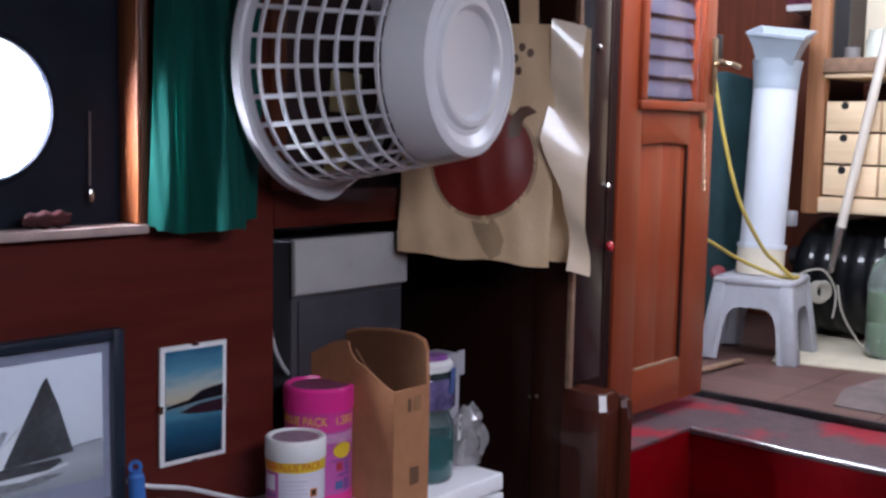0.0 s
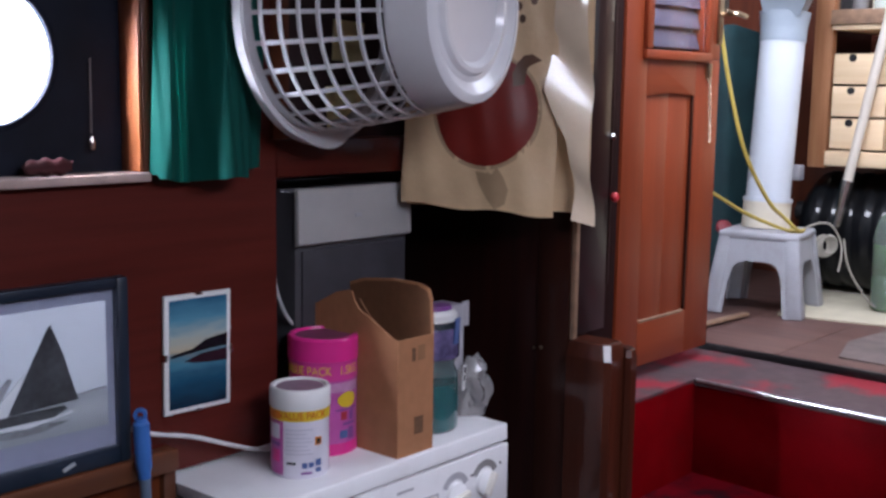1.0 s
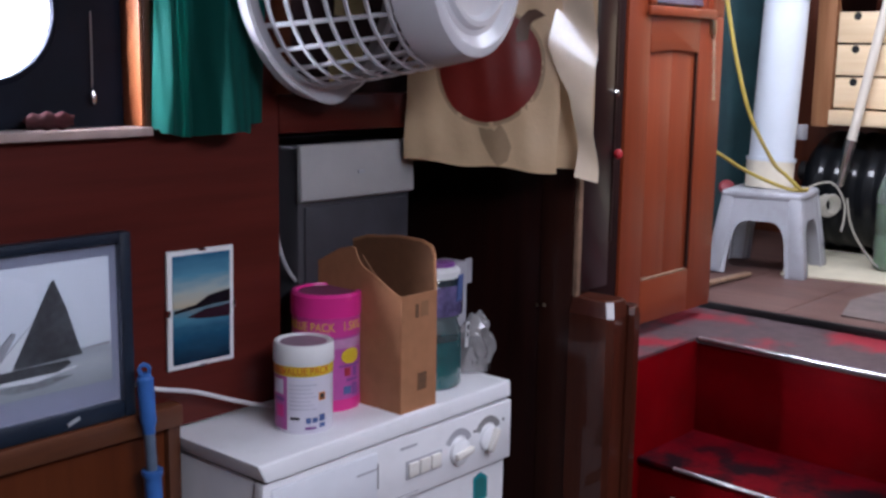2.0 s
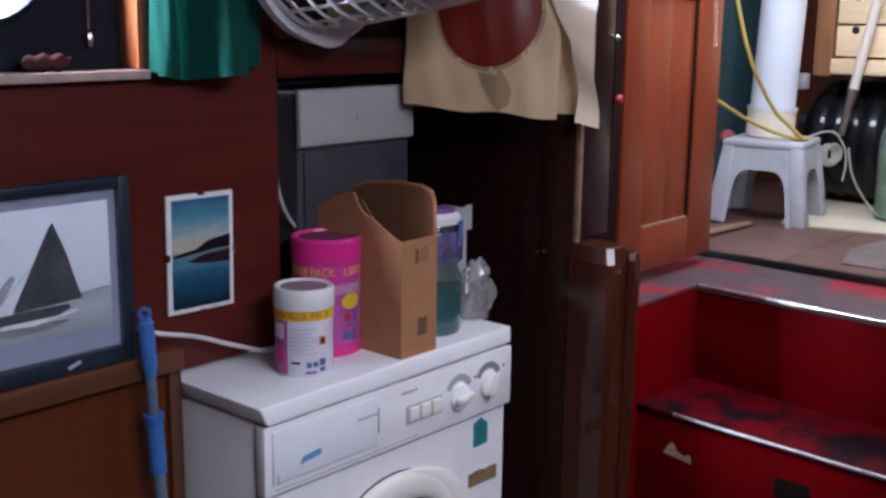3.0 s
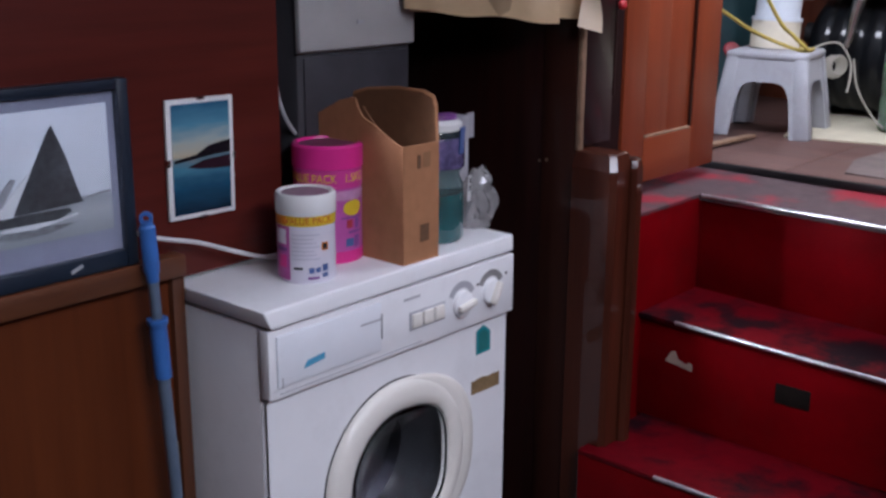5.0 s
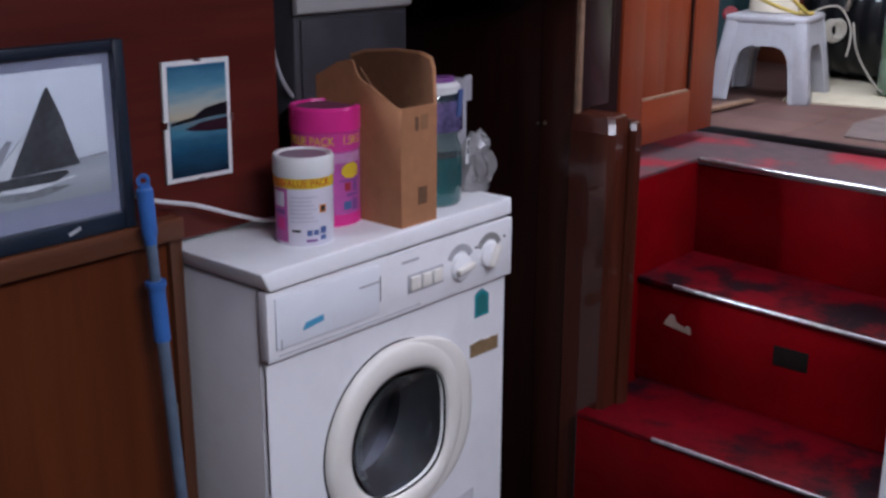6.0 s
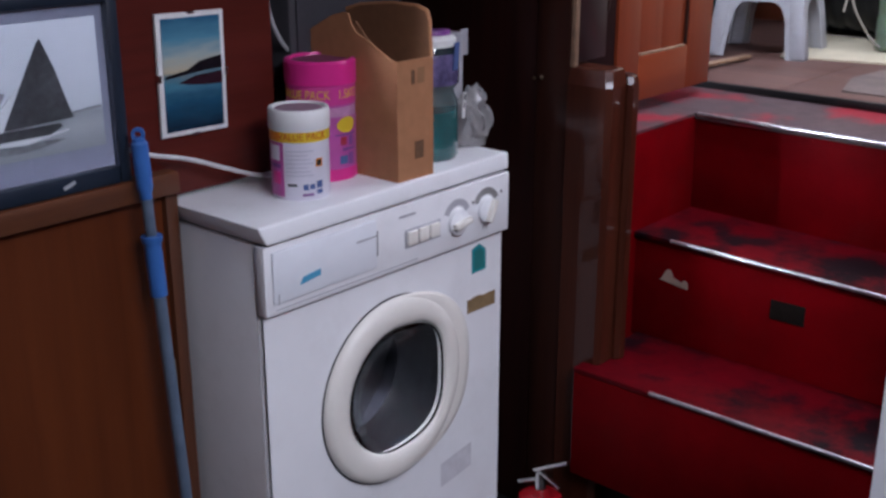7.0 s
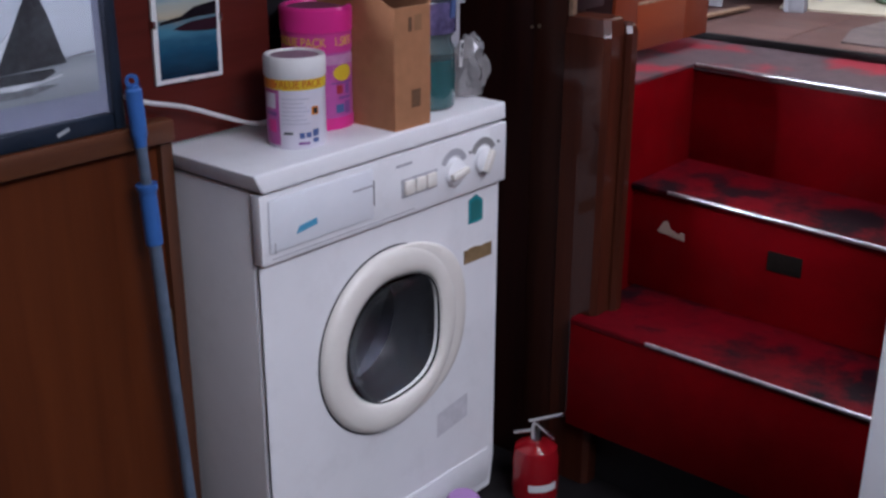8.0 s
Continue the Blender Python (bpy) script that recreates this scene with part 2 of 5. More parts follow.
structure("wall_recess_cheek", block(-0.045, -0.030, 0.226, 0.42, FLOOR, 0.87), BLACK, "cheek beside the washing machine, near black for its shade")
# window box with the porthole in the hull
bm = bmesh.new()
block(-0.0605, -0.056, 0.189, 0.236, 1.3355, 1.72, 0.001, bm=bm)
block(-0.52, -0.50, 0.190, 0.236, 1.335, 1.72, bm=bm)
block(-0.50, -0.061, 0.190, 0.236, 1.70, 1.72, bm=bm)
structure("window_box", bm, wood("reddish reveal wood", (0.34, 0.105, 0.036), (0.22, 0.06, 0.02), "z", rough=0.4, coat=0.15), "wooden reveal round the porthole")
structure("trim_window", block(-0.0555, -0.043, 0.187, 0.1995, 1.3355, 1.72, 0.002), TRIM_V, "narrow worn edge of the window frame")
structure("window_sill", block(-0.52, -0.048, 0.178, 0.236, 1.322, 1.335, 0.002), material("pale pinkish sill paint", (0.62, 0.46, 0.41), 0.40, var=0.3), "pale worn window sill")
PC = Vector((-0.268, 0.235, 1.501))


def plate_with_hole(cx, cz, r, x0, x1, z0, z1, y0, y1, seg=48):
    bm = bmesh.new()
    for i in range(seg):
        a0, a1 = 2 * math.pi * i / seg, 2 * math.pi * (i + 1) / seg

        def rim(a):
            c, s = math.cos(a), math.sin(a)
            k = min(((x1 - cx) / c if c > 1e-9 else (x0 - cx) / c if c < -1e-9 else 1e9), ((z1 - cz) / s if s > 1e-9 else (z0 - cz) / s if s < -1e-9 else 1e9))
            return cx + k * c, cz + k * s
        p = [(cx + r * math.cos(a0), cz + r * math.sin(a0)), (cx + r * math.cos(a1), cz + r * math.sin(a1)), rim(a1), rim(a0)]
        f = [bm.verts.new((q[0], y0, q[1])) for q in p]
        b = [bm.verts.new((q[0], y1, q[1])) for q in p]
        bm.faces.new(f), bm.faces.new(b[::-1]), bm.faces.new((f[0], b[0], b[1], f[1]))
    bmesh.ops.remove_doubles(bm, verts=bm.verts, dist=1e-5)
    bmesh.ops.recalc_face_normals(bm, faces=bm.faces)
    return bm


structure("hull_plate", plate_with_hole(PC.x, PC.z, 0.0984, -0.54, -0.02, 1.30, 1.74, 0.237, 0.25), NAVY, "dark navy painted hull plate")
window = thing("window_1", (PC.x, 0.24, PC.z - 0.11), "round porthole letting in white daylight", "window")
window["kind"] = "structure"
part("window_frame", shift(lathe([(0.0984, -0.004), (0.0984, 0.004), (0.104, 0.004), (0.107, 0.002), (0.107, -0.004)], 48), Matrix.Translation((PC.x, 0.237, PC.z)) @ pose(0, 0, 0, 90)), NAVY, window)
GLASS = material("clear glass", (1, 1, 1), 0.02, trans=1.0, var=0.0)
pane = part("pane", shift(lathe([(0.0, 0), (0.098, 0), (0.098, 0.006), (0.0, 0.006)], 48), Matrix.Translation((PC.x, 0.249, PC.z)) @ pose(0, 0, 0, 90)), GLASS, window)
pane.visible_shadow = False
sky_glow = material("white overcast sky", (0.9, 0.95, 1.0), 1.0, var=0.0, emit=3.2)
structure("backdrop", block(-1.2, 0.8, 0.75, 0.76, 0.9, 2.3), sky_glow, "blank white daylight outside the porthole")

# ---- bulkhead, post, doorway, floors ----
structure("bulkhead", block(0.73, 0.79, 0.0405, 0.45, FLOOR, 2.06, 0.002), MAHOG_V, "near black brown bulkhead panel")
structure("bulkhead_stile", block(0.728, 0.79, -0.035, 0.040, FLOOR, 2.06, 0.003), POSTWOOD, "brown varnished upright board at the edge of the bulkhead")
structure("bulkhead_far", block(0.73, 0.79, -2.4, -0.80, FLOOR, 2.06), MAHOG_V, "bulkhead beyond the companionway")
structure("floor", block(-3.2, 0.95, -2.4, 0.45, -0.02, FLOOR), FLOORM, "dark cabin floor")
# both ceiling openings are added, out of view, to fit the fill lamps
bm = block(-3.2, -1.06, -2.4, 0.25, 2.06, 2.10)
block(-0.24, -0.22, -2.4, 0.25, 2.06, 2.10, bm=bm)
block(-1.06, -0.24, -1.59, 0.25, 2.06, 2.10, bm=bm)
block(-1.06, -0.24, -2.4, -2.31, 2.06, 2.10, bm=bm)
block(0.46, 0.79, -2.4, 0.47, 2.06, 2.10, bm=bm)
block(-0.22, 0.46, -1.24, 0.47, 2.06, 2.10, bm=bm)
block(-0.22, 0.46, -2.4, -1.92, 2.06, 2.10, bm=bm)
structure("ceiling", bm, CEIL, "off-white painted deckhead with two openings added for the fill lamps")
structure("wall_behind", block(-3.24, -3.2, -2.4, 0.25, -0.02, 2.1), MAHOG_V, "dark wood wall")
bm = block(-3.2, 0.79, -2.44, -2.4, -0.02, 2.1)
structure("wall_other_side", bm, LOWER, "brown wood wall")

# stairs
stairs = thing("stairs", (0.69, -0.45, FLOOR), "steep red painted companionway steps with worn metal edges", "stairs")


def leant(bm, k, y0):
    """The steps sag a little towards one side."""
    for v in bm.verts:
        v.co.z += k * (v.co.y - y0)
    return bm


K3, K2, K1 = (0.010, -0.45), (0.029, -0.19), (0.010, -0.09)
part("side_panel", block(0.80, 1.175, -0.083, -0.060, 0.30, 0.846, 0.002), RED, stairs)
part("side_panel", block(0.80, 1.175, -0.82, -0.797, 0.30, 0.846, 0.002), RED, stairs)
part("riser", leant(block(0.692, 0.712, -0.797, -0.097, 0.175, 0.400, 0.002), *K3), RED, stairs)
part("riser", leant(block(0.925, 0.945, -0.797, -0.083, 0.410, 0.624, 0.002), *K2), RED, stairs)
part("riser", leant(block(1.150, 1.170, -0.797, -0.083, 0.625, 0.838, 0.002), *K1), RED, stairs)
part("tread", leant(block(0.690, 0.935, -0.797, -0.097, 0.400, 0.412, 0.003), *K3), worn_tread("worn lower tread paint", 0.69), stairs)
part("tread", leant(block(0.915, 1.160, -0.797, -0.083, 0.624, 0.636, 0.003), *K2), worn_tread("worn upper tread paint", 0.915), stairs)
part("toe_board", block(0.76, 0.775, -0.797, -0.10, FLOOR, 0.19), BLACK, stairs)
part("landing", leant(prism([(0.795, 0.42), (1.42, 0.42), (1.42, -0.84), (1.142, -0.84), (1.142, -0.083), (0.795, -0.083)], "z", 0.838, LAND), *K1), LANDING, stairs)
for x, z, y1, y0, k in ((0.690, 0.412, -0.27, -0.797, K3), (0.915, 0.636, -0.17, -0.797, K2), (1.141, LAND, -0.09, -0.84, K1)):
    part("nosing", leant(tube([(x - 0.001, y0, z - 0.001), (x - 0.001, (y0 + y1) / 2, z - 0.001), (x - 0.001, y1, z - 0.001)], 0.0042, 8, 2), *k), EDGE, stairs, "bright worn metal edge")

structure("wheelhouse_floor", block(1.42, 2.75, -1.4, 0.75, 0.80, DECKZ, 0.003), DECK, "reddish brown wheelhouse floor boards")

# end plate of the bulkhead over the post, and the door jamb
PLATE = material("dark glossy end plate", (0.022, 0.010, 0.011), 0.3, var=0.3, scale=14, coat=0.35, coat_rough=0.08)
PALE_EDGE = material("pale worn wood edge", (0.36, 0.22, 0.14), 0.45, var=0.35, scale=40)
structure("bulkhead_end", block(0.742, 0.835, -0.046, -0.036, 1.004, 2.06, 0.002), PLATE, "dark glossy end plate of the bulkhead")
structure("trim_bulkhead_end", block(0.728, 0.741, -0.048, -0.036, 0.996, 2.06, 0.003), PALE_EDGE, "pale worn edge strip")
structure("trim_bulkhead_end_inner", block(0.836, 0.846, -0.046, -0.036, 1.09, 2.06, 0.003), MAHOG_V, "thin dark wooden strip")
structure("door_jamb", block(0.80, 0.951, 0.006, 0.055, LAND, 2.06, 0.004), material("dull dark maroon jamb", (0.022, 0.005, 0.005), 0.7, var=0.3, scale=20, ior=1.25), "dark brown door jamb")

post = thing("newel_post", (0.775, -0.09, FLOOR), "glossy brown varnished post beside the steps", "post")


def chamfered(x0, x1, y0, y1, z0, z1, a, drop):
    """An upright whose room-side corner is planed off; the top end leans back a little on that side."""
    bm = bmesh.new()
    k = 0.24 * drop
    rings = []
    for z, s, e in ((z0, 0.0, 0.0), (z1 - drop, 0.0, 0.0), (z1 - 0.003, k, 0.001), (z1, k + 0.004, 0.004)):
        rings.append([bm.verts.new(p) for p in ((x0 + s, y1 - e, z), (x0 + s, y0 + s + 1.12 * a, z), (x0 + s + a, y0 + s, z), (x1 - 0.006 - e, y0 + s, z), (x1 - e, y0 + s + 0.006, z), (x1 - e, y1 - e, z))])
    for a, b in zip(rings, rings[1:]):
        for i in range(6):
            bm.faces.new((a[i], a[(i + 1) % 6], b[(i + 1) % 6], b[i]))
    bm.faces.new(rings[0][::-1]), bm.faces.new(rings[-1])
    bmesh.ops.recalc_face_normals(bm, faces=bm.faces)
    return bm


part("post_body", chamfered(0.722, 0.786, -0.132, -0.036, FLOOR, 0.998, 0.0095, 0.032), POSTGLOSS, post, angle=10)
part("post_edge", chamfered(0.772, 0.804, -0.146, -0.133, 0.412, 0.985, 0.0075, 0.016), POSTGLOSS, post, angle=10)
part("post_back", block(0.787, 0.812, -0.132, -0.036, 0.412, 0.985, 0.004), POSTWOOD, post)
solid("screw_knob", lathe([(0, 0), (0.004, 0.0), (0.004, 0.003), (0.0025, 0.006), (0, 0.006)], 12, Matrix.Translation((0.73, 0.027, 0.97)) @ pose(0, 0, 0, 0, -90)), BRASS, "small brass screw head on the dark bulkhead", "screw", "screws in the bulkhead")
solid("screw_knob", lathe([(0, 0), (0.003, 0.0), (0.003, 0.002), (0, 0.003)], 12, Matrix.Translation((0.73, 0.045, 0.966)) @ pose(0, 0, 0, 0, -90)), BRASS, "small brass screw head on the dark bulkhead", "screw", "screws in the bulkhead")
for bx, bz in ((0.796, 1.641), (0.838, 1.378)):
    solid("bolt", lathe([(0, 0), (0.007, 0), (0.007, 0.004), (0.004, 0.008), (0, 0.009)], 12, Matrix.Translation((bx, -0.046, bz)) @ pose(0, 0, 0, 90)), STEEL, "shiny steel bolt head in the dark end plate", "bolt", "bolts in the end plate")
REDPLASTIC = material("red plastic", (0.55, 0.03, 0.04), 0.35, var=0.15)
solid("pull_knob", lathe([(0, 0), (0.004, 0), (0.004, 0.012), (0.009, 0.014), (0.010, 0.020), (0.006, 0.024), (0, 0.025)], 14, Matrix.Translation((0.845, -0.036, 1.262)) @ pose(0, 0, 0, 90)), REDPLASTIC, "small red pull knob on the end plate", "knob")

# ---- the open door ----
door = thing("door_1", (0.98, 0.02, 0.879), "orange varnished wooden door with a louvred glass pane, standing open", "door")
door["kind"] = "structure"
D0, D1 = 0.003, 0.037
part("stile", block(0.955, 1.042, D0, D1, 0.879, 1.92, 0.003), DOORWOOD, door)
part("stile", block(1.245, 1.352, D0, D1, 0.879, 1.538, 0.002), DOORWOOD, door)
part("stile", block(1.276, 1.352, D0, D1, 1.5385, 1.92, 0.002), DOORWOOD, door)
part("rail", block(1.042, 1.245, D0, D1, 0.879, 0.976, 0.002), DOORWOOD_X, door)
arch = [(1.042 + 0.203 * i / 12, 1.457 + 0.006 * math.sin(math.pi * i / 12)) for i in range(13)]
part("rail", prism(arch + [(1.245, 1.538), (1.042, 1.538)], "y", D0, D1, 0.0008), DOORWOOD_X, door, "middle rail with a shallow arched underside")
part("rail", block(1.042, 1.2755, D0, D1, 1.86, 1.92, 0.002), DOORWOOD_X, door)
part("panel", block(1.042, 1.1427, 0.010, 0.028, 0.976, 1.470, 0.001), DOORWOOD, door)
part("panel", block(1.143, 1.245, 0.010, 0.028, 0.976, 1.470, 0.001), DOORWOOD, door)
# dark strip stands in for the shadow at the sunk panel's right edge
part("panel_shadow_strip", block(1.237, 1.2448, 0.0050, 0.0095, 0.980, 1.458), MAHOG_V, door, "dark strip painted as the shadow along the panel's edge")
part("panel_bead", block(1.046, 1.236, 0.0025, 0.0098, 0.972, 0.980, 0.003), PALE_EDGE, door, "bright worn bead along the panel foot")
for x0, x1, z0, z1 in ((1.020, 1.044, 1.5525, 1.86), (1.276, 1.298, 1.5525, 1.86), (1.020, 1.298, 1.532, 1.552)):
    part("pane_bead", block(x0, x1, -0.008, D0, z0, z1, 0.003), DOORWOOD, door)
GREYPAINT = material("lavender grey painted slat", (0.085, 0.085, 0.125), 0.4, var=0.15)
for i in range(7):
    z = 1.578 + 0.044 * i
    part("slat", shift(block(-0.115, 0.115, -0.002, 0.002, -0.019, 0.019, 0.001), pose(1.160, 0.022, z, -15)), GREYPAINT, door, "grey louvre slat")
part("pane_backing", block(1.042, 1.276, 0.034, 0.036, 1.538, 1.86), material("dark navy backing", (0.03, 0.03, 0.06), 0.4), door)
dpane = part("pane", block(1.0445, 1.2755, 0.004, 0.007, 1.5525, 1.86), GLASS, door)
dpane.visible_shadow = False
part("lock_plate", block(1.331, 1.350, -0.003, D0, 1.575, 1.70, 0.001), BRASS, door, "tarnished brass lock plate")
part("lever_handle", tube([(1.341, -0.003, 1.641), (1.341, -0.035, 1.641), (1.353, -0.040, 1.641), (1.389, -0.038, 1.637)], 0.0055, 8, 4), BRASS, door, "brass lever handle")
part("lever_handle", tube([(1.341, -0.003, 1.641), (1.333, -0.03, 1.641), (1.311, -0.034, 1.644), (1.297, -0.034, 1.645)], 0.005, 8, 4), BRASS, door, "brass lever handle")
part("latch", block(1.286, 1.304, -0.006, D0, 1.498, 1.530, 0.002), BRASS, door, "brass hook latch")
for k in range(17):
    part("chain_link", lathe([(0.0035, -0.0012), (0.0048, 0), (0.0035, 0.0012), (0.0024, 0), (0.0035, -0.0012)], 8, Matrix.Translation((1.296 + 0.0008 * k, -0.004, 1.494 - 0.0085 * k)) @ pose(0, 0, 0, 90 if k % 2 else 0, 90, 0)), BRASS, door)
part("lock_box", block(1.3525, 1.381, 0.0, 0.04, 1.655, 1.71, 0.004), BLACK, door, "black lock case")

# ---- washing machine ----
washer = thing("washing_machine", (0.30, 0.2, FLOOR), "white front-loading washing machine pushed into a wooden recess", "washing machine")
bm = block(0.004, 0.591, 0.024, 0.405, FLOOR + 0.012, 0.819, 0.006, 3)
bmesh.ops.delete(bm, geom=[f for f in bm.faces if f.normal.y < -0.9 and f.calc_area() > 0.1], context="FACES")
part("body", bm, ENAMEL, washer)
part("front_sheet", plate_with_hole(0.290, 0.478, 0.150, 0.004, 0.591, FLOOR + 0.012, 0.819, 0.012, 0.025, 64), ENAMEL, washer)
bm = bmesh.new()
lo = [bm.verts.new(p) for p in ((0.0, -0.011, 0.8205), (0.595, 0.0, 0.8205), (0.595, 0.405, 0.8205), (0.0, 0.405, 0.8205))]
hi = [bm.verts.new(p) for p in ((-0.013, -0.007, 0.851), (0.600, 0.005, 0.851), (0.600, 0.405, 0.851), (-0.013, 0.405, 0.851))]
bm.faces.new(lo[::-1]), bm.faces.new(hi)
for i in range(4):
    bm.faces.new((lo[i], lo[(i + 1) % 4], hi[(i + 1) % 4], hi[i]))
bmesh.ops.recalc_face_normals(bm, faces=bm.faces)
bmesh.ops.bevel(bm, geom=bm.edges[:], offset=0.004, segments=3, affect="EDGES", profile=0.5)
part("lid", bm, ENAMEL, washer)
part("lid_gap", block(0.006, 0.589, 0.010, 0.40, 0.8168, 0.8215), BLACK, washer)
part("control_panel", block(0.0, 0.595, -0.001, 0.02, 0.704, 0.816, 0.0022, 2), ENAMEL, washer)
part("detergent_drawer", block(0.014, 0.238, -0.005, 0.0, 0.722, 0.806, 0.003, 2), material("cool white plastic", (0.78, 0.80, 0.84), 0.3, var=0.04), washer)
GREYL = material("pale grey print", (0.42, 0.42, 0.45), 0.5, var=0.1)
GREYM = material("mid grey print", (0.20, 0.19, 0.19), 0.5, var=0.2)
part("panel_gap", block(0.240, 0.2425, -0.0018, 0.001, 0.742, 0.785), GREYM, washer)
part("panel_line", block(0.02, 0.34, -0.0016, 0.001, 0.711, 0.7125), GREYL, washer)
part("panel_mark", block(0.022, 0.024, -0.0056, -0.004, 0.722, 0.738), GREYL, washer)
part("print_bar", block(0.19, 0.236, -0.0056, -0.004, 0.777, 0.780), GREYL, washer)
part("print_bar", block(0.295, 0.335, -0.0016, 0.001, 0.7925, 0.797), GREYL, washer)
TEAL = material("teal print", (0.02, 0.30, 0.34), 0.4, var=0.2)
BLUEP = material("light blue print", (0.10, 0.40, 0.62), 0.4, var=0.2)
part("badge", prism([(0.066, 0.742), (0.073, 0.753), (0.109, 0.757), (0.109, 0.747), (0.084, 0.744)], "y", -0.0066, -0.0045), BLUEP, washer, "small light blue badge")
for i in range(3):
    x = 0.325 + 0.0285 * i
    part("button", block(x - 0.012, x + 0.012, -0.007, 0.0, 0.741, 0.766, 0.002), CREAM, washer)
part("button_frame", block(0.308, 0.399, -0.0022, 0.0, 0.737, 0.770, 0.0005), GREYL, washer)
for x, z, turn in ((0.445, 0.753, 8), (0.527, 0.757, 62)):
    m = Matrix.Translation((x, -0.001, z)) @ pose(0, 0, 0, 90)
    k = part("dial", lathe([(0, 0.0), (0.025, 0.0), (0.024, 0.007), (0.019, 0.010), (0, 0.010)], 28, m), ENAMEL, washer)
    part("grip", shift(block(-0.022, 0.022, -0.006, 0.006, 0.0, 0.011, 0.003), m @ pose(0, 0, 0.010, 0, 0, turn)), CREAM, k)
    inner = [(0.0255 * math.cos(radians(a)), 0.0255 * math.sin(radians(a))) for a in range(25, 156, 10)]
    outer = [(0.038 * math.cos(radians(a)), 0.038 * math.sin(radians(a))) for a in range(155, 24, -10)]
    part("dial_scale", prism([(x + p[0], z + 0.004 + p[1]) for p in inner + outer], "y", -0.0017, 0.0), material("faded grey scale print", (0.30, 0.29, 0.29), 0.5, var=0.2) if x > 0.5 else GREYL, washer, "grey printed scale")
    part("dial_lamp", lathe([(0, 0), (0.003, 0), (0.002, 0.002), (0, 0.002)], 10, Matrix.Translation((x + 0.044, -0.001, z + 0.026)) @ pose(0, 0, 0, 90)), GREYM, washer)
part("sticker", prism([(0.503, 0.636), (0.543, 0.636), (0.543, 0.676), (0.523, 0.690), (0.503, 0.682)], "y", 0.0105, 0.0125), TEAL, washer, "teal house-shaped sticker")
part("sticker", prism([(0.508, 0.641), (0.538, 0.641), (0.538, 0.672), (0.523, 0.682), (0.508, 0.677)], "y", 0.0100, 0.0108), material("dull green", (0.03, 0.20, 0.20), 0.4), washer)
random.seed(4)
topline = [(0.572 - 0.0081 * i, 0.5865 + random.uniform(-0.0025, 0.002)) for i in range(11)]
part("tape", prism([(0.491, 0.560), (0.572, 0.558)] + topline, "y", 0.0102, 0.0124), material("old brown tape", (0.33, 0.22, 0.11), 0.55, var=0.3, scale=50), washer, "strip of old brown tape")
part("rivet", lathe([(0, 0), (0.0035, 0), (0.002, 0.002), (0, 0.002)], 10, Matrix.Translation((0.481, 0.012, 0.512)) @ pose(0, 0, 0, 90)), GREYM, washer)
# round door: cream ring with a squared grip side, bulging glass, dark drum
DC = Matrix.Translation((0.290, 0.012, 0.478)) @ pose(0, 0, 0, 90)


def mouth(a):
    """Half-width of the door's opening at angle a: round, squared off on the grip side."""
    c, q = math.cos(a), math.sin(a)
    if c <= 0:
        return 0.1165
    k = 2.9 - 0.9 * (1 - c) ** 2
    return 1 / ((c / 0.125) ** k + (abs(q) / 0.1165) ** k) ** (1 / k)


def rim_out(a):
    """Outer edge of the low grip that widens the door ring on one side."""
    c, q = math.cos(a), math.sin(a)
    if c <= 0:
        return 0.172
    k = 2.0 + 0.4 * c
    return 1 / ((c / 0.206) ** k + (abs(q) / 0.172) ** k) ** (1 / k)


def ringed(profile, seg, shape):
    """Rings of (step, height) pairs swept round the door axis; shape(a, step) gives the radius and the height's factor."""
    bm = bmesh.new()
    rings = []
    for f, h in profile:
        ring = []
        for i in range(seg):
            a = 2 * math.pi * i / seg
            r, k = shape(a, f)
            ring.append(bm.verts.new((r * math.cos(a), r * math.sin(a), h * k if h > 0 else h)))
        rings.append(ring)
    for a, b in zip(rings, rings[1:]):
        for i in range(seg):
            bm.faces.new((a[i], a[(i + 1) % seg], b[(i + 1) % seg], b[i]))
    bmesh.ops.remove_doubles(bm, verts=bm.verts, dist=1e-6)
    bmesh.ops.recalc_face_normals(bm, faces=bm.faces)
    return shift(bm, DC)


def ring_shape(a, f):
    r0 = mouth(a)
    return r0 + (0.172 - r0) * f, 1 - 0.25 * f * max(0.0, math.cos(a))


def glass_shape(a, f):
    return mouth(a) * f, 1.0


dr = part("loading_door", ringed([(0.0, -0.008), (0.015, 0.006), (0.07, 0.0110), (0.22, 0.0150), (0.48, 0.0165), (0.78, 0.0155), (0.91, 0.012), (0.97, 0.007), (1.0, 0.001), (0.95, -0.001)], 96, ring_shape), CREAM, washer, "cream plastic door ring with a moulded grip")
part("door_grip", ringed([(0.0, 0.009), (0.5, 0.0095), (0.85, 0.007), (1.0, 0.0015), (1.0, -0.0005)], 96, lambda a, f: (0.160 + (max(rim_out(a), 0.1705) - 0.160) * f, 1.0)), CREAM, dr, "low moulded cream grip")
part("door_seal", ringed([(0.90, 0.0008), (1.06, 0.0008), (1.06, -0.0005)], 96, lambda a, f: (mouth(a) + (0.172 - mouth(a)) * (f - (0.06 if f > 1 and math.cos(a) > 0.35 else 0)), 1.0)), BLACK, washer, "dark gap round the door")
DGLASS = material("thick door glass", (0.9, 0.93, 0.95), 0.03, trans=1.0, var=0.0, ior=1.45)
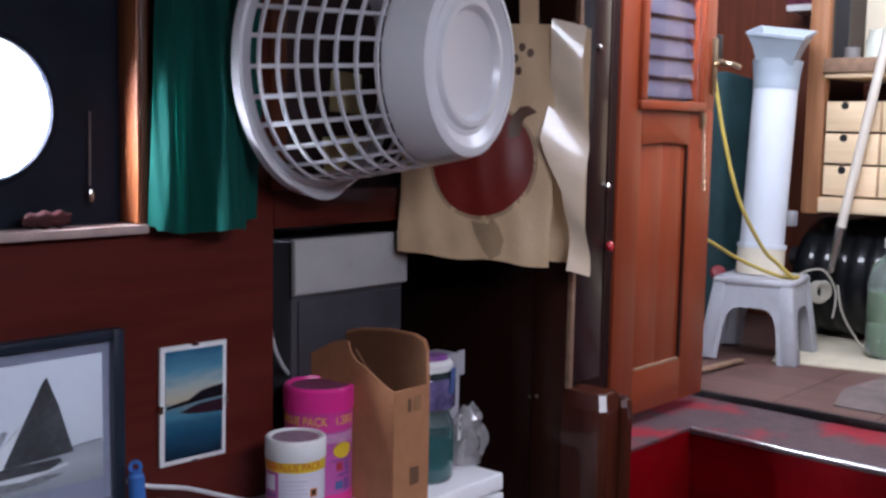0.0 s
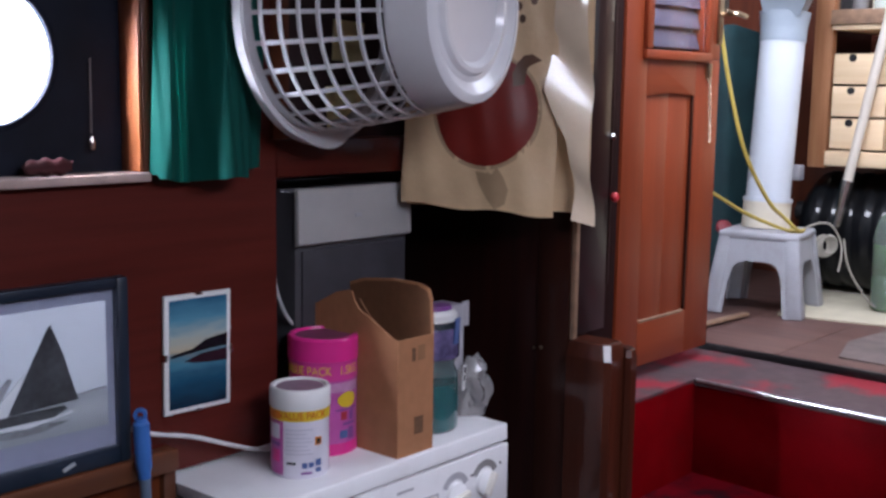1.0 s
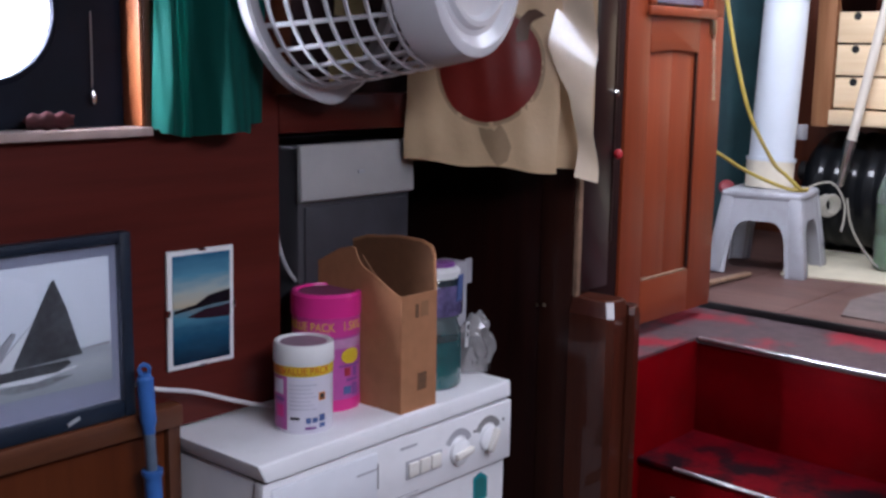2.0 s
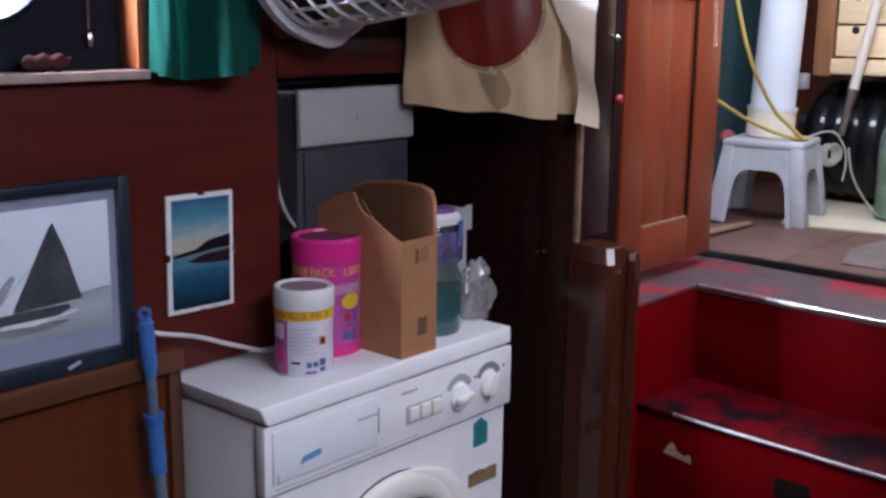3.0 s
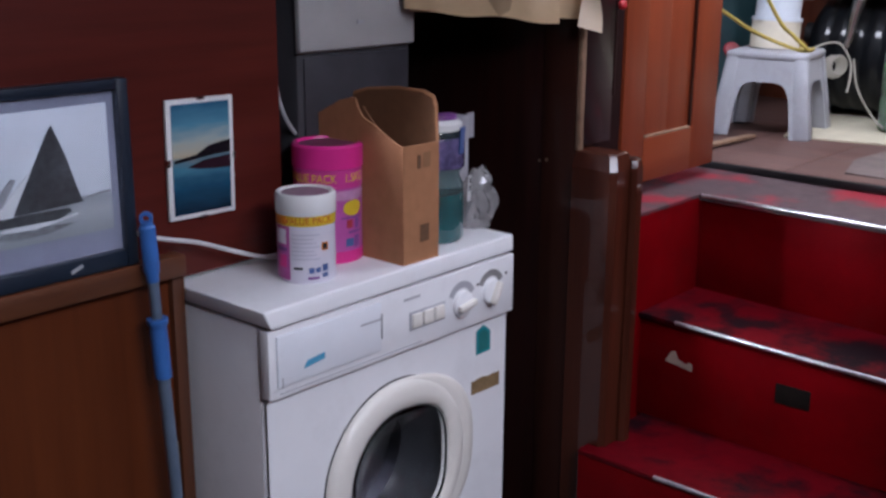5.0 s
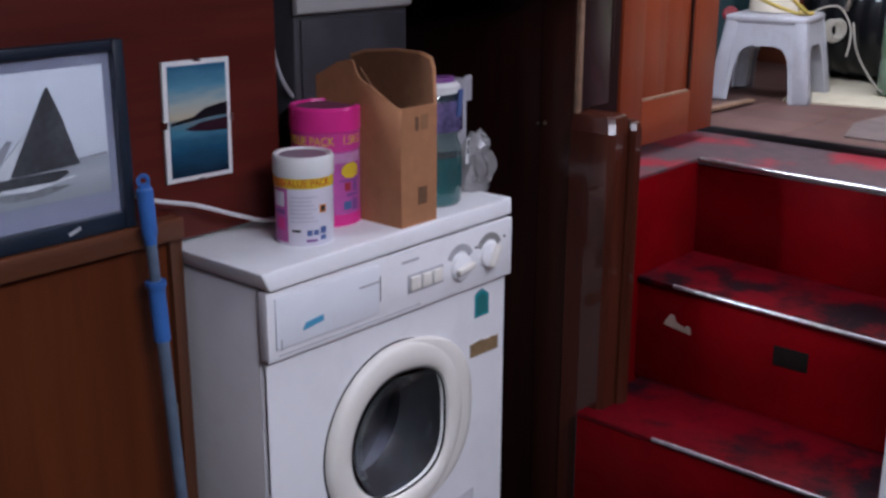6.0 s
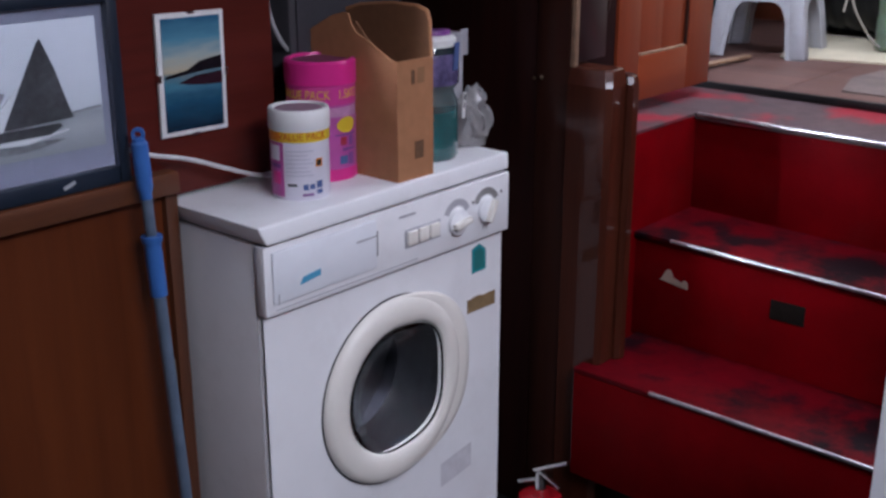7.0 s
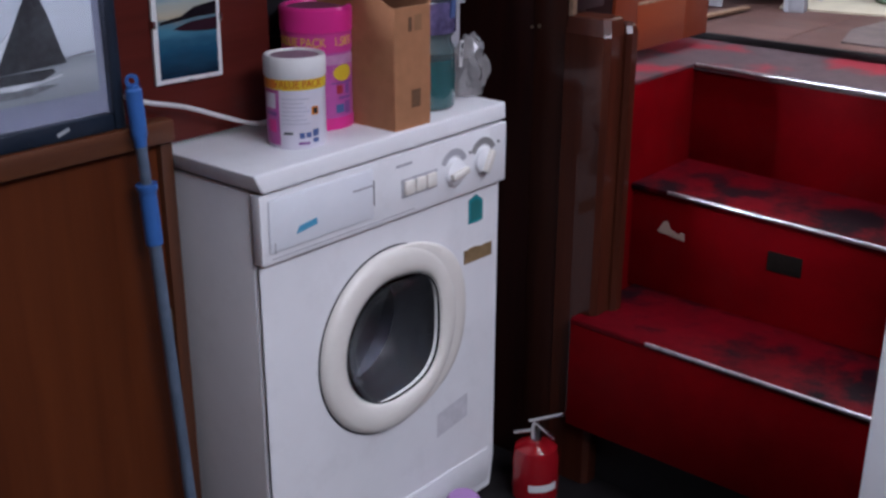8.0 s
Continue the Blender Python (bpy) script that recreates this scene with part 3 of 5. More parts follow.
gl = part("door_glass", ringed([(0.995, 0.008), (0.93, 0.006), (0.77, -0.012), (0.51, -0.028), (0.0, -0.034), (0.0, -0.040), (0.53, -0.034), (0.80, -0.018), (0.995, 0.0), (0.995, 0.008)], 64, glass_shape), DGLASS, washer)
gl.visible_shadow = False
part("drum", lathe([(0.1495, -0.014), (0.130, -0.09), (0.19, -0.10), (0.19, -0.20), (0.0, -0.20)], 48, DC), material("dull drum steel", (0.30, 0.30, 0.33), 0.35, metal=0.8, var=0.3), washer)
part("drum_mouth", lathe([(0.149, -0.013), (0.140, -0.03), (0.128, -0.08), (0.112, -0.10)], 48, DC), material("dark rubber gasket", (0.035, 0.035, 0.04), 0.35, var=0.3), washer)
part("kick_panel", block(0.02, 0.575, 0.009, 0.013, 0.06, 0.135, 0.001), ENAMEL, washer)
part("scuff", sheet(lambda u, v: (0.415 + 0.09 * u, 0.0113, 0.225 + 0.05 * v + 0.012 * u), 2, 2), material("grey scuffed enamel", (0.70, 0.69, 0.72), 0.45, var=0.16, scale=40), washer)
for fx in (0.05, 0.545):
    for fy in (0.05, 0.36):
        part("foot", lathe([(0, 0), (0.02, 0), (0.02, 0.008), (0.01, 0.013), (0, 0.013)], 14, Matrix.Translation((fx, fy, FLOOR))), BLACK, washer)

# ---- picture, photo print, ledge things ----
FRAMEM = material("dark slate picture frame", (0.016, 0.026, 0.044), 0.35, var=0.25, scale=20)
picture = thing("picture_frame", (-0.29, 0.186, 0.907), "dark framed black-and-white sailing boat picture standing on the ledge", "picture")
FX0, FX1, FZ0, FZ1 = -0.512, -0.093, 0.908, 1.186
part("frame_side", block(FX1 - 0.019, FX1, 0.176, 0.198, FZ0, FZ1, 0.004), FRAMEM, picture)
part("frame_side", block(FX0, FX0 + 0.019, 0.176, 0.198, FZ0, FZ1, 0.004), FRAMEM, picture)
part("frame_side", block(FX0 + 0.019, FX1 - 0.019, 0.1763, 0.198, FZ0, FZ0 + 0.026, 0.004), FRAMEM, picture)
part("frame_side", block(FX0 + 0.019, FX1 - 0.019, 0.1763, 0.198, FZ1 - 0.016, FZ1, 0.004), FRAMEM, picture)
part("mat", block(FX0 + 0.018, FX1 - 0.018, 0.190, 0.196, FZ0 + 0.024, FZ1 - 0.014), material("lilac grey mat board", (0.15, 0.16, 0.22), 0.7, var=0.08, bump=0.1, bump_scale=300), picture)


def gradient(name, z0, z1, stops, rough=0.35, grain=0.1, scale=60, stretch=(1, 1, 1)):
    """A print whose tint runs with the height on the sheet."""
    m = bpy.data.materials.new(name)
    m.use_nodes = True
    n, l = m.node_tree.nodes, m.node_tree.links
    b = n["Principled BSDF"]
    b.inputs["Roughness"].default_value = rough
    tc, sep, mr = n.new("ShaderNodeTexCoord"), n.new("ShaderNodeSeparateXYZ"), n.new("ShaderNodeMapRange")
    l.new(tc.outputs["Object"], sep.inputs[0]), l.new(sep.outputs[2], mr.inputs[0])
    mr.inputs[1].default_value, mr.inputs[2].default_value = z0, z1
    ns, mp = n.new("ShaderNodeTexNoise"), n.new("ShaderNodeMapping")
    mp.inputs["Scale"].default_value = stretch
    ns.inputs["Scale"].default_value = scale
    l.new(tc.outputs["Object"], mp.inputs[0]), l.new(mp.outputs[0], ns.inputs["Vector"])
    sub, add = n.new("ShaderNodeMath"), n.new("ShaderNodeMath")
    sub.operation, add.operation = "MULTIPLY_ADD", "ADD"
    l.new(ns.outputs[0], sub.inputs[0])
    sub.inputs[1].default_value, sub.inputs[2].default_value = grain, -grain / 2
    l.new(mr.outputs[0], add.inputs[0]), l.new(sub.outputs[0], add.inputs[1])
    r = n.new("ShaderNodeValToRGB")
    e = r.color_ramp.elements
    e[0].position, e[0].color = stops[0][0], (*stops[0][1], 1)
    e[1].position, e[1].color = stops[-1][0], (*stops[-1][1], 1)
    for p, c in stops[1:-1]:
        e.new(p).color = (*c, 1)
    l.new(add.outputs[0], r.inputs[0]), l.new(r.outputs[0], b.inputs["Base Color"])
    return m


PZ0, PZ1 = 0.968, 1.152
sea = gradient("printed grey sky and sea", PZ0, PZ1, [(0, (0.15, 0.165, 0.18)), (0.18, (0.23, 0.25, 0.27)), (0.285, (0.19, 0.21, 0.23)), (0.30, (0.34, 0.37, 0.41)), (1.0, (0.46, 0.50, 0.56))], grain=0.05, scale=90, stretch=(0.3, 1, 3))
part("photo", block(-0.475, -0.126, 0.187, 0.191, PZ0, PZ1), sea, picture, "grey sea print")


def boat(pts, axis, a, b):
    return prism([(p[0] - 0.011, p[1]) for p in pts], axis, a, b)


INK = material("charcoal print", (0.045, 0.048, 0.056), 0.45, var=0.5, scale=90)
INK2 = material("grey print", (0.20, 0.21, 0.23), 0.45, var=0.3, scale=50)
WHITEINK = material("pale print", (0.42, 0.44, 0.47), 0.45, var=0.1)
part("sail", boat([(-0.271, 1.014), (-0.262, 1.012), (-0.163, 1.016), (-0.170, 1.035), (-0.185, 1.085), (-0.203, 1.129), (-0.208, 1.124), (-0.235, 1.075)], "y", 0.1850, 0.1880), INK, picture)
part("sail", boat([(-0.300, 1.012), (-0.272, 1.010), (-0.238, 1.072), (-0.252, 1.060)], "y", 0.1847, 0.1880), WHITEINK, picture)
part("sail", boat([(-0.305, 1.028), (-0.285, 1.026), (-0.262, 1.062), (-0.268, 1.064)], "y", 0.1844, 0.1880), INK2, picture)
part("hull_shape", boat([(-0.300, 1.001), (-0.285, 0.996), (-0.205, 0.996), (-0.182, 1.006), (-0.186, 1.011), (-0.300, 1.011)], "y", 0.1841, 0.1880), INK, picture)
part("bow_wave", boat([(-0.290, 0.992), (-0.24, 0.989), (-0.176, 0.998), (-0.172, 1.001), (-0.205, 0.997), (-0.285, 0.997)], "y", 0.1839, 0.1880), WHITEINK, picture)
part("boat_reflection", boat([(-0.300, 0.984), (-0.27, 0.978), (-0.22, 0.979), (-0.178, 0.988), (-0.21, 0.990), (-0.285, 0.989)], "y", 0.1853, 0.1880), material("soft grey print", (0.17, 0.185, 0.20), 0.45, var=0.4, scale=120), picture)
part("far_shore", boat([(-0.165, 1.0225), (-0.118, 1.0225), (-0.118, 1.027), (-0.140, 1.0255)], "y", 0.1852, 0.1880), INK2, picture)
fpane = part("picture_glass", block(FX0 + 0.0195, FX1 - 0.0195, 0.1800, 0.1815, FZ0 + 0.0265, FZ1 - 0.0165), GLASS, picture)
fpane.visible_shadow = False
part("picture_plate", shift(block(-0.010, 0.010, -0.001, 0.001, -0.0025, 0.0025), pose(-0.198, 0.175, 0.922, 0, -20)), WHITEINK, picture, "small silver fleck")

photo = thing("clip_frame", (0.04, 0.199, 0.955), "small clip-framed photo of a dusky lake on the wall", "picture")
WHITEP = material("white paper", (0.75, 0.75, 0.74), 0.5, var=0.06)
SH = pose(0.0405, 0.0, 1.0485, 0, 0.9, 0)
part("photo_border", shift(block(-0.063, 0.063, 0.192, 0.198, -0.0935, 0.0935, 0.0006), SH), WHITEP, photo)
lake = gradient("printed lake at dusk", 0.963, 1.134, [(0, (0.006, 0.018, 0.035)), (0.25, (0.012, 0.07, 0.13)), (0.44, (0.06, 0.20, 0.28)), (0.50, (0.14, 0.20, 0.22)), (0.53, (0.46, 0.40, 0.28)), (0.66, (0.34, 0.40, 0.38)), (0.80, (0.09, 0.26, 0.36)), (1.0, (0.03, 0.12, 0.21))], grain=0.16, scale=40, stretch=(0.5, 1, 2), rough=0.25)
part("photo_print", shift(block(-0.0545, 0.0545, 0.1905, 0.1925, -0.086, 0.086), SH), lake, photo)
DUSK = material("dark dusk print", (0.012, 0.010, 0.016), 0.25, var=0.3)
part("headland", shift(prism([(-0.052, 0.0), (-0.03, 0.004), (-0.012, 0.006), (0.012, 0.018), (0.030, 0.021), (0.0545, 0.024), (0.0545, 0.004), (0.02, 0.003), (-0.02, -0.001), (-0.052, -0.004)], "y", 0.1895, 0.191), SH), DUSK, photo)
part("headland", shift(prism([(-0.028, -0.012), (0.005, -0.003), (0.0545, 0.0), (0.0545, -0.020), (0.02, -0.019), (-0.01, -0.016)], "y", 0.1895, 0.191), SH), material("plum dusk print", (0.035, 0.012, 0.022), 0.25, var=0.3), photo)
for cx, cz, w, hgt in ((0.0, 0.0925, 0.011, 0.003), (0.0, -0.0925, 0.011, 0.003), (-0.0625, -0.002, 0.003, 0.011), (0.0625, -0.002, 0.003, 0.011)):
    part("clip", shift(block(cx - w / 2 - 0.001, cx + w / 2 + 0.001, 0.188, 0.199, cz - hgt / 2, cz + hgt / 2, 0.0005), SH), STEEL, photo, "steel clip")

# ---- curtain ----
CURT = material("green curtain cloth", (0.005, 0.105, 0.084), 0.85, var=0.2, scale=30, bump=0.25, bump_scale=500, sheen=0.03, ior=1.3)
_n = CURT.node_tree.nodes
_tr, _mx = _n.new("ShaderNodeBsdfTranslucent"), _n.new("ShaderNodeMixShader")
_tr.inputs[0].default_value = (0.03, 0.48, 0.39, 1)
_mx.inputs[0].default_value = 0.38
CURT.node_tree.links.new(_n["Principled BSDF"].outputs[0], _mx.inputs[1])
CURT.node_tree.links.new(_tr.outputs[0], _mx.inputs[2])
CURT.node_tree.links.new(_mx.outputs[0], _n["Material Output"].inputs[0])


PLEAT_U = (0, 0.10, 0.16, 0.36, 0.40, 0.54, 0.58, 0.78, 0.80, 1.0)
PLEAT_X = (-0.050, -0.034, -0.028, 0.016, 0.020, 0.050, 0.056, 0.104, 0.107, 0.160)
PLEAT_Y = (0.183, 0.158, 0.161, 0.178, 0.176, 0.124, 0.122, 0.140, 0.164, 0.181)


def cloth(u, v):
    """Flat pleats, crisp at the hem and gathered softer towards the rod."""
    us = [u + d for d in (-0.014, -0.007, 0, 0.007, 0.014)]
    x, y = np.mean(np.interp(us, PLEAT_U, PLEAT_X)), np.mean(np.interp(us, PLEAT_U, PLEAT_Y))
    soft = 1.0 - 0.55 * v
    y = 0.163 + (y - 0.163) * soft + 0.004 * v * math.sin(u * 34) + 0.0015 * math.sin(u * 70 + v * 9)
    hem = 1.322 + 0.016 * max(0.0, min(1.0, (u - 0.76) / 0.08)) + 0.004 * math.sin(u * 11 + 1) + (0.006 if u < 0.05 else 0)
    return (x + 0.014 * v * (1 - 0.8 * u) + 0.002 * math.sin(v * 7 + u * 5), y, hem + (1.735 - hem) * v)


curtain = thing("curtain", (0.08, 0.16, 1.33), "short pleated green curtain hanging beside the porthole", "curtain")
part("cloth", sheet(cloth, 90, 30, 0.0012), CURT, curtain)
part("rod", tube([(-0.5, 0.155, 1.735), (-0.1, 0.155, 1.735), (0.23, 0.155, 1.735)], 0.006, 10, 2), BRASS, curtain, "thin brass rod")
part("rod_bracket", block(-0.006 + 0.215, 0.006 + 0.215, 0.150, 0.20, 1.728, 1.742, 0.002), BRASS, curtain)

# an added red roll on the sill stands in for a dim red smear
RED_SMEAR = material("dark red smear stand-in", (0.055, 0.005, 0.008), 0.85, var=0.3, scale=40, bump=0.3, bump_scale=300)
solid("cloth", sheet(lambda u, v: (-0.232 + 0.072 * u + 0.004 * math.sin(v * 9), 0.209 + 0.012 * math.cos(6.2832 * v) * (1 - 0.3 * (2 * u - 1) ** 2), 1.3475 + (0.0115 + 0.002 * math.sin(u * 19)) * math.sin(6.2832 * v) * (1 - 0.35 * (2 * u - 1) ** 4)), 24, 18, 0.001), RED_SMEAR, "small dark red roll added for a dim red smear on the hull plate", "cloth")

# cord and catch inside the window box
solid("window_catch", tube([(-0.112, 0.232, 1.50), (-0.113, 0.231, 1.45), (-0.114, 0.230, 1.41), (-0.115, 0.229, 1.392)], 0.0014, 8, 4), GREYM, "thin dark cord on the hull plate", "catch")
solid("catch_weight", lathe([(0, -0.016), (0.006, -0.012), (0.008, 0), (0.004, 0.012), (0, 0.014)], 14, Matrix.Translation((-0.116, 0.226, 1.378)) @ Matrix.Diagonal((0.7, 0.7, 0.8, 1))), STEEL, "small shiny metal drop on the catch", "catch")

# ---- laundry basket ----
BASK = material("white basket plastic", (0.72, 0.72, 0.745), 0.34, var=0.05, scale=8, bump=0.04, bump_scale=200, coat=0.6, coat_rough=0.1)
basket = thing("laundry_basket", (0.30, 0.02, 1.38), "white plastic laundry basket hung on its side against the wall", "basket")
BM = look((0.264, 0.150, 1.586), (0.318, -0.135, 1.584)) @ pose(0, 0, 0, 0, 180, 0)
BH = 0.292


def brad(t):
    return 0.196 - 0.046 * t - 0.010 * t * t


part("rim", lathe([(0.190, 0.012), (0.190, -0.006), (0.212, -0.008), (0.218, 0.0), (0.216, 0.012), (0.211, 0.014), (0.209, 0.002), (0.197, 0.002), (0.197, 0.018), (0.190, 0.012)], 72, BM), BASK, basket)
part("handle_lip", shift(sheet(lambda u, v: ((0.205 + (0.018 * math.sin(math.pi * u)) * v) * math.cos(math.pi * 1.5 + (u - 0.5) * 1.05 - 0.06), (0.205 + 0.018 * math.sin(math.pi * u) * v) * math.sin(math.pi * 1.5 + (u - 0.5) * 1.05 - 0.06), 0.004 + 0.020 * v * math.sin(math.pi * u)), 20, 5, 0.003), BM), BASK, basket)
for k in range(7):
    t = 0.10 + 0.107 * k
    r = brad(t)
    part("hoop", lathe([(r + 0.0022, BH * t - 0.0028), (r + 0.0022, BH * t + 0.0028), (r - 0.0018, BH * t + 0.0028), (r - 0.0018, BH * t - 0.0028), (r + 0.0022, BH * t - 0.0028)], 60, BM), BASK, basket)
NR = 26
for k in range(NR):
    a = 2 * math.pi * (k + 0.3) / NR
    part("rib", shift(sheet(lambda u, v: (brad(u * 0.77 + 0.02) * math.cos(a + (v - 0.5) * 0.036), brad(u * 0.77 + 0.02) * math.sin(a + (v - 0.5) * 0.036), BH * (u * 0.77 + 0.02)), 8, 1, 0.0035), BM), BASK, basket)
part("base_band", lathe([(brad(0.77) + 0.002, BH * 0.77), (brad(0.80) + 0.003, BH * 0.80), (brad(0.93) + 0.003, BH * 0.93), (brad(0.97), BH * 0.985), (0.133, BH), (0.128, BH), (0.126, BH * 0.985), (brad(0.8) - 0.004, BH * 0.80), (brad(0.77) - 0.002, BH * 0.77)], 72, BM), BASK, basket)
part("base", lathe([(0.127, BH * 0.994), (0.118, BH * 0.975), (0.110, BH * 0.960), (0.101, BH * 0.964), (0.096, BH * 0.992), (0.088, BH * 0.994), (0.080, BH * 0.962), (0.074, BH * 0.958), (0.0, BH * 0.962)], 64, BM), BASK, basket)
part("hanging_cord", tube([(0.30, 0.15, 1.80), (0.30, 0.168, 1.90), (0.30, 0.18, 2.058)], 0.003, 6, 3), WHITEP, basket)
NOTE = material("yellow paper", (0.86, 0.79, 0.40), 0.7, var=0.12)
for nx, nz, w, r in ((0.405, 1.545, 0.075, 3), (0.395, 1.432, 0.085, -4)):
    solid("paper_note", shift(block(-w / 2, w / 2, -0.0008, 0.0008, -0.036, 0.036), pose(nx, 0.2335, nz, 0, r, 0)), NOTE, "yellow paper note stuck on the dark panel", "note", "yellow notes behind the basket")

# ---- carrier bag on the bulkhead ----
BAG = material("beige carrier bag plastic", (0.66, 0.47, 0.28), 0.30, var=0.14, scale=9, bump=0.8, bump_scale=24, coat=0.6)
BAGLIGHT = material("shiny beige gusset plastic", (0.72, 0.58, 0.42), 0.3, var=0.12, scale=9, bump=0.25, bump_scale=30, coat=1.0, coat_rough=0.07)
BAGRED = material("dark red bag print", (0.20, 0.018, 0.012), 0.34, var=0.2, scale=9, coat=0.25)
BAGBROWN = material("brown bag print", (0.12, 0.060, 0.035), 0.34, var=0.2, scale=9, coat=0.25)
BAGTAN = material("tan bag print", (0.42, 0.29, 0.17), 0.34, var=0.2, scale=9, coat=0.25)


def bagx(y, z):
    """The bag hangs across the corner, from the beam to the end of the bulkhead."""
    s, h = (0.183 - y) / 0.228, (z - 1.236) / 0.44
    puff = 0.012 * max(0, math.sin(math.pi * min(max(s, 0), 1))) ** 0.6
    return 0.655 - 0.693 * (y + 0.045) - puff - 0.003 * math.sin(s * 9 + h * 5) - 0.002 * math.sin(h * 17 - s * 6) - 0.0012 * math.sin(s * 31 + h * 9)


def bag_front(u, v):
    y = 0.183 - 0.228 * u - 0.012 * v * (1 - u)
    z = 1.237 + 0.020 * (1 - u) * (1 - v) + 0.436 * v + 0.003 * math.sin(u * 12) * (1 - v)
    return (bagx(y, z), y, z)


bag = thing("carrier_bag", (0.62, 0.06, 1.24), "beige plastic carrier bag with dark red print, hanging up", "bag")
part("front", sheet(bag_front, 60, 50, 0.0008), BAG, bag)
part("back", sheet(lambda u, v: (0.512 + 0.212 * u + 0.010 * math.sin(u * math.pi), 0.187 - 0.262 * u, 1.240 + 0.012 * (1 - u) + 0.430 * v), 10, 10, 0.0008), BAG, bag)


def on_bag(pts, lift, mat, name):
    """A print that follows the bag's folds."""
    bm = bmesh.new()
    c = (sum(p[0] for p in pts) / len(pts), sum(p[1] for p in pts) / len(pts))
    rings = []
    for k in range(1, 9):
        rings.append([bm.verts.new((bagx(c[0] + (p[0] - c[0]) * k / 8, c[1] + (p[1] - c[1]) * k / 8) - lift, c[0] + (p[0] - c[0]) * k / 8, c[1] + (p[1] - c[1]) * k / 8)) for p in pts])
    mid = bm.verts.new((bagx(*c) - lift, *c))
    n = len(pts)
    for i in range(n):
        bm.faces.new((mid, rings[0][i], rings[0][(i + 1) % n]))
        for a, b in zip(rings, rings[1:]):
            bm.faces.new((a[i], b[i], b[(i + 1) % n], a[(i + 1) % n]))
    bmesh.ops.recalc_face_normals(bm, faces=bm.faces)
    return part(name, bm, mat, bag)


def oval(cy, cz, ry, rz, a0=0, a1=360, n=40):
    return [(cy + ry * math.cos(radians(a0 + (a1 - a0) * i / n)), cz + rz * math.sin(radians(a0 + (a1 - a0) * i / n))) for i in range(n)]


on_bag(oval(0.054, 1.426, 0.081, 0.106), 0.0012, BAGTAN, "print_ring")
on_bag(oval(0.054, 1.427, 0.076, 0.100), 0.0018, BAGRED, "print_disc")
on_bag([(0.014, 1.470), (0.016, 1.492), (0.010, 1.512), (0.000, 1.526), (-0.012, 1.528), (-0.024, 1.517), (-0.010, 1.512), (-0.003, 1.500), (0.000, 1.474)], 0.0024, BAGBROWN, "print_shape")
on_bag([(0.068, 1.318), (0.052, 1.314), (0.034, 1.324), (0.026, 1.308), (0.018, 1.284), (0.022, 1.258), (0.037, 1.247), (0.048, 1.262), (0.055, 1.274), (0.064, 1.295)], 0.0016, BAGTAN, "print_spot")
for py, pz in ((0.010, 1.612), (0.000, 1.632), (-0.012, 1.622), (0.004, 1.590)):
    on_bag(oval(py, pz, 0.005, 0.008, n=14), 0.0014, BAGBROWN, "print_mark")


def gusset(u, v):
    """The side of the bag: broad above, pinched in below the middle, with slanting creases."""
    y0 = float(np.interp(v, (0, 0.18, 0.32, 0.42, 0.52, 0.68, 0.86, 1.0), (-0.071, -0.070, -0.065, -0.047, -0.034, -0.037, -0.045, -0.046)))
    y1 = -0.100 + 0.014 * v
    y = y0 + (y1 - y0) * u
    fold = 0.009 * math.sin(v * 12.6 - y * 34 - 2.2) + 0.002 * math.sin(v * 27 - y * 60)
    return (0.634 - 0.93 * (y + 0.030) + fold, y, 1.219 + 0.012 * (1 - u) + 0.452 * v)


part("gusset", sheet(gusset, 20, 50, 0.0008), BAGLIGHT, bag, "shiny folded side of the bag")
for hy in (0.125, -0.020):
    part("handle", sheet(lambda u, v: (0.655 - 0.693 * (hy + 0.028 * u + 0.045) + (0.04 + 0.25 * (hy - 0.02)) * v * v, hy + 0.028 * u - (hy - 0.045) * v * v, 1.664 + 0.262 * v), 3, 12, 0.001), BAG, bag)
part("hook", tube([(0.73, 0.06, 1.93), (0.64, 0.06, 1.920), (0.615, 0.06, 1.945)], 0.004, 8, 4), BRASS, bag)

# ---- fuse box in the recess ----
GREYBOX = material("grey meter box paint", (0.062, 0.060, 0.067), 0.5, var=0.2, scale=14, bump=0.1)
OFFW = material("aged white plastic", (0.42, 0.405, 0.39), 0.45, var=0.1, scale=10)
fuse = thing("fuse_box", (0.40, 0.3, 0.98), "grey metal fuse box with an aged white cover, in the recess", "fuse box")
part("body", block(0.262, 0.540, 0.214, 0.419, 0.985, 1.287, 0.004), GREYBOX, fuse)
part("cover", prism([(0.200, 1.290), (0.212, 1.292), (0.212, 1.190), (0.198, 1.195)], "x", 0.257, 0.538, 0.003), OFFW, fuse, "aged white plastic cover")
part("cover_mark", block(0.39, 0.405, 0.1965, 0.200, 1.236, 1.242), GREYL, fuse)
part("lower_panel", block(0.275, 0.53, 0.209, 0.215, 1.00, 1.183, 0.002), material("dull grey panel", (0.058, 0.055, 0.064), 0.45, var=0.25, scale=20), fuse)
solid("cable", tube([(0.222, 0.225, 1.30), (0.221, 0.222, 1.16), (0.228, 0.220, 1.11), (0.250, 0.222, 1.07), (0.285, 0.222, 1.03), (0.32, 0.222, 0.96), (0.33, 0.24, 0.852)], 0.0036, 8, 6), material("grey cable", (0.42, 0.42, 0.43), 0.45), "grey cable running down beside the fuse box", "cable")
